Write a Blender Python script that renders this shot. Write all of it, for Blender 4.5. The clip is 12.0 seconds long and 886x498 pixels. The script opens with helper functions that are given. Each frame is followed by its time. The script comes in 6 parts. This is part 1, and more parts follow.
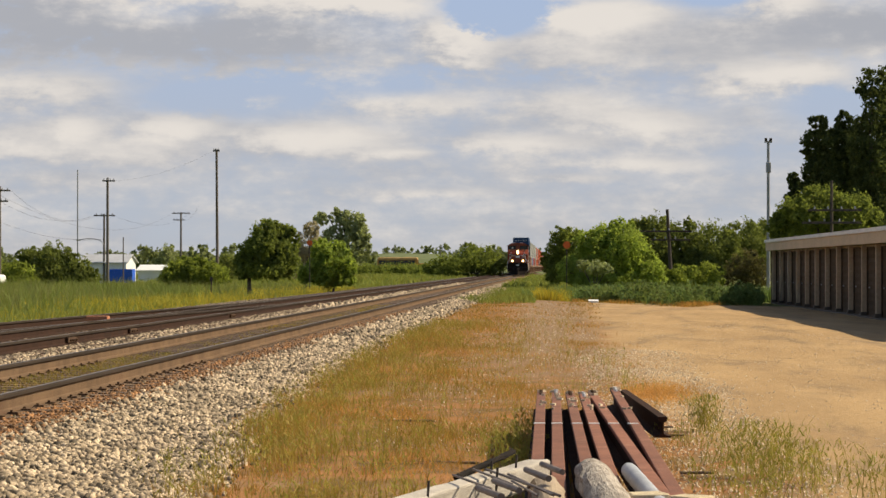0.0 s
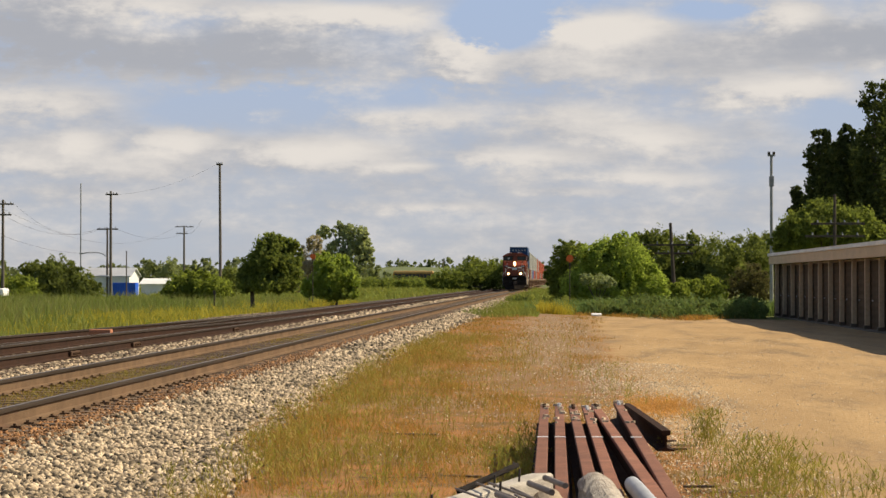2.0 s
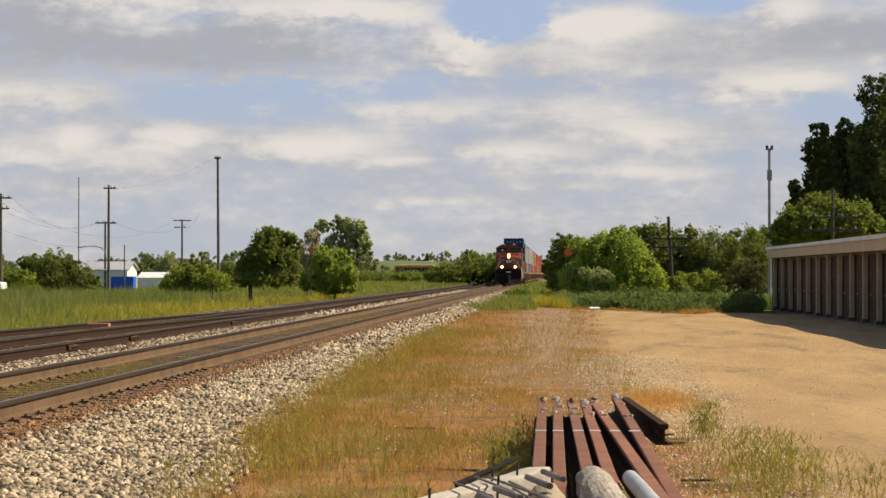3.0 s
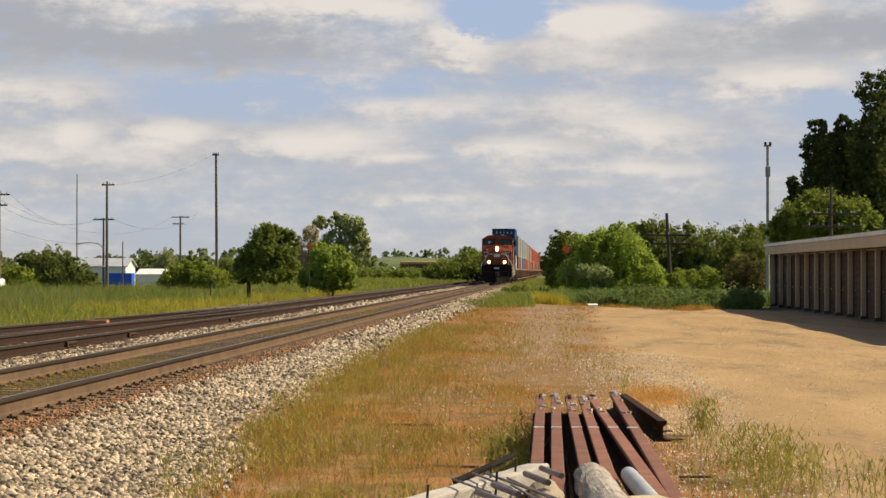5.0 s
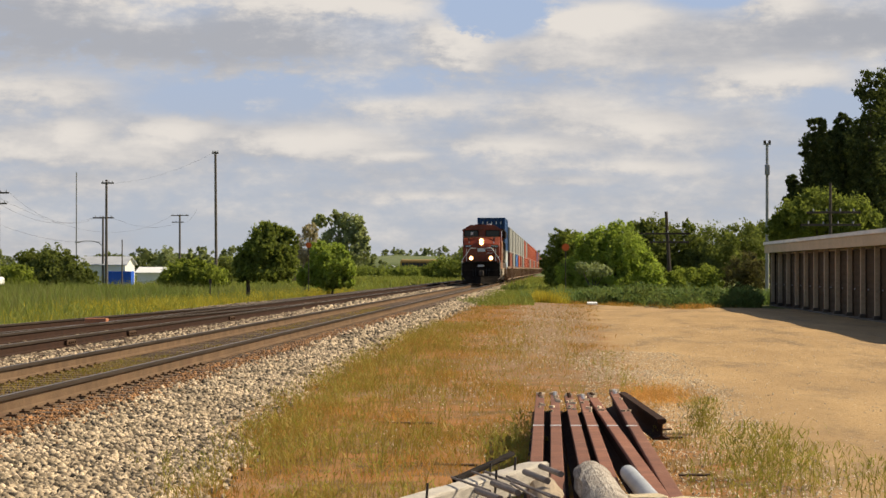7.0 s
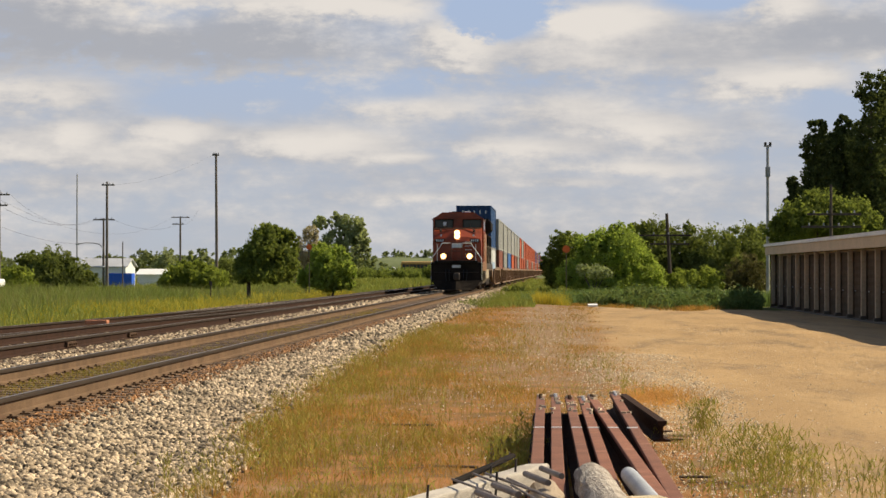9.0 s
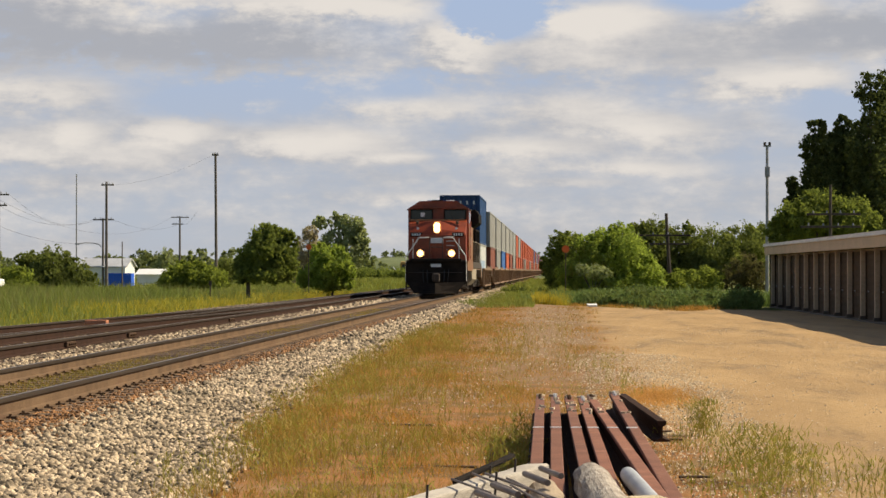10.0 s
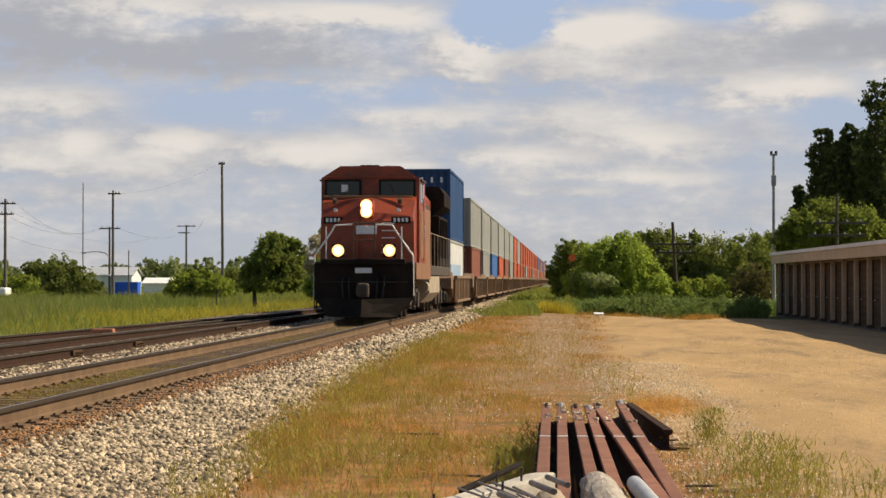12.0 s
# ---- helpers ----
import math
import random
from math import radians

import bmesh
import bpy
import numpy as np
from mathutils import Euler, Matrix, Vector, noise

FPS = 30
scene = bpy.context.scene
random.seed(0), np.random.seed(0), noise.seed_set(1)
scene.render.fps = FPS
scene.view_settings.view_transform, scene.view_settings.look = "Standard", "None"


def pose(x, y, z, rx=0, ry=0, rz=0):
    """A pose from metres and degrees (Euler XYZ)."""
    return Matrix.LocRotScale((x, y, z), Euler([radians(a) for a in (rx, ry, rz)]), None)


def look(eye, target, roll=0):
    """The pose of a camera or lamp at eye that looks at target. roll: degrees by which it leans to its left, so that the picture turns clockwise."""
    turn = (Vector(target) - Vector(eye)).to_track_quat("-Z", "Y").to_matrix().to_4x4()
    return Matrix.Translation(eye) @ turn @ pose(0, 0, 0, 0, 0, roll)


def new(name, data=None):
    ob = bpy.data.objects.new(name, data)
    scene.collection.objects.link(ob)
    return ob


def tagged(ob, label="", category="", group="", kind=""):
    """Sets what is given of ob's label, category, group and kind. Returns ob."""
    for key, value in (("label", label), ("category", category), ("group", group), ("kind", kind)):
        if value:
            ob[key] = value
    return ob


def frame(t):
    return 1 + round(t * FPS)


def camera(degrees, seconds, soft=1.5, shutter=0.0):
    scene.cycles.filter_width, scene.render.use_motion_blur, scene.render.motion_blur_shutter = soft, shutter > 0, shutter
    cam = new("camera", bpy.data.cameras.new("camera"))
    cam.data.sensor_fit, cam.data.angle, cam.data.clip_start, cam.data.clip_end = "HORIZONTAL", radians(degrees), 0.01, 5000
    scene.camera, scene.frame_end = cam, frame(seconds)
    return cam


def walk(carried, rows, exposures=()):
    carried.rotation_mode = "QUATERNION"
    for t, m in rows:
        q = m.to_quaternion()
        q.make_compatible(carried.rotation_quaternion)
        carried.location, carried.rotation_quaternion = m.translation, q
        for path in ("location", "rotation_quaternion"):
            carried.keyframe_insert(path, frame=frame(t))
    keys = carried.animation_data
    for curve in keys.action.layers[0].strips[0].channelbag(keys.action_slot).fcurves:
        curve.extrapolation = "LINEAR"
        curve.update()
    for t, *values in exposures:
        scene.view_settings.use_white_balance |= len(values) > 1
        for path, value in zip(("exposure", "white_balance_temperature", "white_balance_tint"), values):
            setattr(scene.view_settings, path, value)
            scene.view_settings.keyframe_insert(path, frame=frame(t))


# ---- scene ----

# ======== camera: a long lens on a shaky tripod beside the line ========
FOV = 22.46
PXR = 3950.0                      # small-angle scale of the tripod's shake
cam = camera(FOV, 12.0, soft=1.5, shutter=0.4)
EYE = (0.0, 0.0, 1.5)
SHAKE = [(0, 1, -7), (0.1, 1.5, -2), (0.2, 2, 3), (0.3, 3, 8.5), (0.4, 3, 12.5), (0.5, 3.5, 14.8), (0.6, 5, 17), (0.8, 6.5, 21),
         (1, 7.3, 22.5), (1.5, 7.3, 21), (2, 6.5, 17), (2.5, 3.5, 11.5), (3, 3, 6), (3.2, 2.4, 4.4), (4.8, 0, 0), (5, 0, 0), (6, 0, 0),
         (6.5, -0.3, -4.7), (7, -1, -3), (7.2, -0.9, -2.2), (8.8, 0, 0.3), (9, 0, 0.3), (9.5, -0.5, 0.2), (10.5, -1, 0.3), (11, 0, 0.2),
         (11.5, 0.8, 0.6), (11.7, 2, 5), (11.8, 4, 8.5), (11.9, 6.5, 12), (12, 10.4, 15.8)]
walk(cam, [(t, pose(*EYE, 90.566 + math.degrees(dy / PXR), 0, 2.957 + math.degrees(dx / PXR))) for t, dx, dy in SHAKE])

# ======== sky, sun, exposure ========
scene.view_settings.exposure = 0.4
SUN_EL, SUN_AZ = radians(42), radians(73)       # azimuth clockwise from +y (along the line)
SUN_DIR = Vector((math.sin(SUN_AZ) * math.cos(SUN_EL), math.cos(SUN_AZ) * math.cos(SUN_EL), math.sin(SUN_EL)))


def op(tree, operation, a, b=None, c=None, clamp=False):
    n = tree.nodes.new("ShaderNodeMath")
    n.operation, n.use_clamp = operation, clamp
    for i, v in enumerate((a, b, c)):
        if v is None:
            continue
        if isinstance(v, (int, float)):
            n.inputs[i].default_value = v
        else:
            tree.links.new(v, n.inputs[i])
    return n.outputs[0]


def mixc(tree, fac, a, b, blend="MIX"):
    n = tree.nodes.new("ShaderNodeMix")
    n.data_type, n.blend_type = "RGBA", blend
    for i, v in ((0, fac), (6, a), (7, b)):
        if isinstance(v, (int, float)):
            n.inputs[i].default_value = v
        elif isinstance(v, tuple):
            n.inputs[i].default_value = (*v[:3], 1)
        else:
            tree.links.new(v, n.inputs[i])
    return n.outputs[2]


def noise_out(tree, vec, scale, detail=4.0, rough=0.55, stretch=None, shift=(0, 0, 0)):
    if stretch or shift != (0, 0, 0):
        m = tree.nodes.new("ShaderNodeMapping")
        m.inputs["Scale"].default_value = stretch or (1, 1, 1)
        m.inputs["Location"].default_value = shift
        tree.links.new(vec, m.inputs["Vector"])
        vec = m.outputs[0]
    n = tree.nodes.new("ShaderNodeTexNoise")
    n.inputs["Scale"].default_value, n.inputs["Detail"].default_value, n.inputs["Roughness"].default_value = scale, detail, rough
    tree.links.new(vec, n.inputs["Vector"])
    return n.outputs["Fac"]


def steps(tree, fac, lo, hi):
    n = tree.nodes.new("ShaderNodeMapRange")
    n.interpolation_type = "SMOOTHSTEP"
    n.inputs["From Min"].default_value, n.inputs["From Max"].default_value = lo, hi
    tree.links.new(fac, n.inputs["Value"])
    return n.outputs[0]


def make_world():
    w = bpy.data.worlds.new("sky")
    scene.world = w
    w.use_nodes = True
    tr = w.node_tree
    tr.nodes.clear()
    sky = tr.nodes.new("ShaderNodeTexSky")
    sky.sky_type, sky.sun_disc = "NISHITA", False
    sky.sun_elevation, sky.sun_rotation = SUN_EL, SUN_AZ
    sky.air_density, sky.dust_density = 0.85, 0.5
    co = tr.nodes.new("ShaderNodeTexCoord").outputs["Generated"]
    sp = tr.nodes.new("ShaderNodeSeparateXYZ")
    tr.links.new(co, sp.inputs[0])
    x, y, z = sp.outputs
    u = op(tr, "ARCTAN2", x, y)
    v = op(tr, "DIVIDE", z, op(tr, "SQRT", op(tr, "ADD", op(tr, "MULTIPLY", x, x), op(tr, "ADD", op(tr, "MULTIPLY", y, y), 0.0001))))
    cb = tr.nodes.new("ShaderNodeCombineXYZ")
    tr.links.new(u, cb.inputs[0])
    tr.links.new(v, cb.inputs[1])
    uv = cb.outputs[0]
    n1 = noise_out(tr, uv, 10.0, 8, 0.55, (1, 2.6, 1), (2.3, 0.4, 0))
    n2 = noise_out(tr, uv, 30.0, 8, 0.62, (1, 2.2, 1), (5.3, 1.7, 0))
    n3 = noise_out(tr, uv, 11.0, 6, 0.6, (1, 4.5, 1), (8.3, 3.1, 0))
    n4 = noise_out(tr, uv, 90.0, 5, 0.6, (1, 1.8, 1), (1.3, 7.7, 0))
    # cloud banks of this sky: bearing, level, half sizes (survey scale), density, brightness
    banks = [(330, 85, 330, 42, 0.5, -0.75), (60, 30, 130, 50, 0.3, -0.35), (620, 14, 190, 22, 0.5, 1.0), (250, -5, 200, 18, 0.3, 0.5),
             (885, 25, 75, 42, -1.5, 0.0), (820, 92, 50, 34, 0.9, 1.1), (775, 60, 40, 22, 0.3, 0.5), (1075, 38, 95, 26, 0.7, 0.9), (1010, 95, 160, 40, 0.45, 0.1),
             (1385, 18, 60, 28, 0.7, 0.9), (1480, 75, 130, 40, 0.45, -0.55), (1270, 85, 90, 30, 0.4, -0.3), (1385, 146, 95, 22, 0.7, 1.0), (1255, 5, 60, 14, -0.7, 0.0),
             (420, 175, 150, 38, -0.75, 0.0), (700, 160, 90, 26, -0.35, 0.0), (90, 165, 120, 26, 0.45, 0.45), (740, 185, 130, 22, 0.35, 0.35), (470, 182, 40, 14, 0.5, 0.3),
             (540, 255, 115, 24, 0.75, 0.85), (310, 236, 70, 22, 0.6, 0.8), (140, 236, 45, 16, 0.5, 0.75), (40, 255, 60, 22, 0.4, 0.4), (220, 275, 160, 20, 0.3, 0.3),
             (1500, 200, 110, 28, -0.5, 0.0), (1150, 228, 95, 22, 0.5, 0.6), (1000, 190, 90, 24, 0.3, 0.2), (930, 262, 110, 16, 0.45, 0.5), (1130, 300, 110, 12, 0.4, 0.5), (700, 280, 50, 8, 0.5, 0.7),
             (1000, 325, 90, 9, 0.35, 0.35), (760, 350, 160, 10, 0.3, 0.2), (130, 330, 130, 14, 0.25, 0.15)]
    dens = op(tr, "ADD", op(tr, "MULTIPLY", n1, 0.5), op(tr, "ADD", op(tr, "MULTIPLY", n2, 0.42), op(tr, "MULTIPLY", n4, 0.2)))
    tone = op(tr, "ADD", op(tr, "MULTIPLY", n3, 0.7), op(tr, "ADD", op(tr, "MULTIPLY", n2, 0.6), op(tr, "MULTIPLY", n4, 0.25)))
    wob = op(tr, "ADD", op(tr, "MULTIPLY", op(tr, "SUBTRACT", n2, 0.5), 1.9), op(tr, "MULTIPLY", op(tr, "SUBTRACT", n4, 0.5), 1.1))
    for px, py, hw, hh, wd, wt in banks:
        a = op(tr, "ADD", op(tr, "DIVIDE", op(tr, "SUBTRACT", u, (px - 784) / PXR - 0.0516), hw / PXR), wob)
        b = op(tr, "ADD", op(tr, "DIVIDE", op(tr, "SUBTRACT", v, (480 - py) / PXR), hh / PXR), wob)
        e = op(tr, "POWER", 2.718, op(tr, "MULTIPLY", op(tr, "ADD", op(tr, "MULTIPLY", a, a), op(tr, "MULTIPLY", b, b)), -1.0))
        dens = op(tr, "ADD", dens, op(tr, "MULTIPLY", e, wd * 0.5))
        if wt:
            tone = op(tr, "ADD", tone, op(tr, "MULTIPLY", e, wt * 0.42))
    dens = op(tr, "SUBTRACT", dens, op(tr, "MULTIPLY", op(tr, "MINIMUM", op(tr, "MAXIMUM", op(tr, "SUBTRACT", v, 0.2), 0.0), 1.5), 0.09))
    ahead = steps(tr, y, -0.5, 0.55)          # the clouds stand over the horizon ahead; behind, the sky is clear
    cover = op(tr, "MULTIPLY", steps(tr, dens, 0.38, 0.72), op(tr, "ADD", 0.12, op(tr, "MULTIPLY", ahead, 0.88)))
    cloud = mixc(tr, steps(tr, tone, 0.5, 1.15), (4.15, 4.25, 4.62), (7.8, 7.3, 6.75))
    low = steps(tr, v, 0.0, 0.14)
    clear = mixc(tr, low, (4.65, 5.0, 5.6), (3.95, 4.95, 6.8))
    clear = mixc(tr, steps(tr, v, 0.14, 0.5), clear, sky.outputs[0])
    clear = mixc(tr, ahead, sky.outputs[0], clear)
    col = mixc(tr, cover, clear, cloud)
    bg = tr.nodes.new("ShaderNodeBackground")
    bg.inputs["Strength"].default_value = 0.076
    tr.links.new(col, bg.inputs["Color"])
    out = tr.nodes.new("ShaderNodeOutputWorld")
    tr.links.new(bg.outputs[0], out.inputs["Surface"])


make_world()
sun_data = bpy.data.lights.new("sun", "SUN")
sun_data.energy, sun_data.angle, sun_data.color = 5.0, radians(0.6), (1.0, 0.86, 0.63)
sun = new("sun", sun_data)
sun.matrix_world = look(tuple(SUN_DIR * 50), (0, 0, 0))


# ======== materials ========
def material(name, a, b=None, scale=3.0, fine=40.0, rough=0.8, metal=0.0, bump=0.3, dist=0.01, island=0.0, objrand=0.0, stain=None, stain_at=(0.55, 0.75),
             stretch=None, spec=0.4):
    """Two-scale noise between colours a and b, optional stains, random tint per piece."""
    m = bpy.data.materials.new(name)
    m.use_nodes = True
    tr = m.node_tree
    bs = tr.nodes["Principled BSDF"]
    b = b or tuple(c * 0.7 for c in a)
    co = tr.nodes.new("ShaderNodeTexCoord").outputs["Object"]
    n1 = steps(tr, noise_out(tr, co, scale, 4, 0.6, stretch), 0.3, 0.7)
    n2 = noise_out(tr, co, fine, 3, 0.6, stretch)
    col = mixc(tr, n1, a, b)
    col = mixc(tr, 1.0, col, op(tr, "ADD", op(tr, "MULTIPLY", n2, 0.7), 0.65), "MULTIPLY")
    if stain:
        s = steps(tr, noise_out(tr, co, scale * 0.6, 6, 0.7, stretch, (4.1, 2.2, 9.3)), *stain_at)
        col = mixc(tr, s, col, stain)
    if island:
        g = tr.nodes.new("ShaderNodeNewGeometry").outputs["Random Per Island"]
        col = mixc(tr, 1.0, col, op(tr, "ADD", op(tr, "MULTIPLY", g, 2 * island), 1 - island), "MULTIPLY")
    if objrand:
        g = tr.nodes.new("ShaderNodeObjectInfo").outputs["Random"]
        col = mixc(tr, 1.0, col, op(tr, "ADD", op(tr, "MULTIPLY", g, 2 * objrand), 1 - objrand), "MULTIPLY")
    tr.links.new(col, bs.inputs["Base Color"])
    bs.inputs["Roughness"].default_value, bs.inputs["Metallic"].default_value = rough, metal
    bs.inputs["Specular IOR Level"].default_value = spec
    if bump:
        bp = tr.nodes.new("ShaderNodeBump")
        bp.inputs["Strength"].default_value, bp.inputs["Distance"].default_value = bump, dist
        tr.links.new(n2, bp.inputs["Height"])
        tr.links.new(bp.outputs[0], bs.inputs["Normal"])
    return m


def leaf_material(name, a, b, patch=0.6, patch_cols=None, island=0.35, through_light=0.35):
    """Leaves and blades: diffuse and translucent, varied leaf by leaf and patch by patch."""
    m = bpy.data.materials.new(name)
    m.use_nodes = True
    tr = m.node_tree
    tr.nodes.clear()
    co = tr.nodes.new("ShaderNodeTexCoord").outputs["Object"]
    g = tr.nodes.new("ShaderNodeNewGeometry").outputs["Random Per Island"]
    col = mixc(tr, g, a, b)
    if patch_cols:
        s = steps(tr, op(tr, "ADD", op(tr, "MULTIPLY", noise_out(tr, co, patch, 5, 0.65), 0.75), op(tr, "MULTIPLY", g, 0.25)), 0.44, 0.60)
        col = mixc(tr, s, col, mixc(tr, g, *patch_cols))
    col = mixc(tr, 1.0, col, op(tr, "ADD", op(tr, "MULTIPLY", noise_out(tr, co, 1.3, 3), 2 * island), 1 - island), "MULTIPLY")
    d = tr.nodes.new("ShaderNodeBsdfDiffuse")
    t = tr.nodes.new("ShaderNodeBsdfTranslucent")
    tr.links.new(col, d.inputs["Color"])
    tr.links.new(mixc(tr, 1.0, col, (1.12, 1.14, 0.66), "MULTIPLY"), t.inputs["Color"])
    mx = tr.nodes.new("ShaderNodeMixShader")
    mx.inputs[0].default_value = through_light
    tr.links.new(d.outputs[0], mx.inputs[1])
    tr.links.new(t.outputs[0], mx.inputs[2])
    out = tr.nodes.new("ShaderNodeOutputMaterial")
    tr.links.new(mx.outputs[0], out.inputs["Surface"])
    return m


def glow_material(name, color, strength):
    m = bpy.data.materials.new(name)
    m.use_nodes = True
    bs = m.node_tree.nodes["Principled BSDF"]
    bs.inputs["Base Color"].default_value = (0.9, 0.9, 0.85, 1)
    bs.inputs["Emission Color"].default_value = (*color, 1)
    bs.inputs["Emission Strength"].default_value = strength
    return m


def glass_material(name, tint=(0.02, 0.025, 0.03)):
    m = bpy.data.materials.new(name)
    m.use_nodes = True
    bs = m.node_tree.nodes["Principled BSDF"]
    bs.inputs["Base Color"].default_value = (*tint, 1)
    bs.inputs["Roughness"].default_value = 0.06
    bs.inputs["Specular IOR Level"].default_value = 0.3
    return m


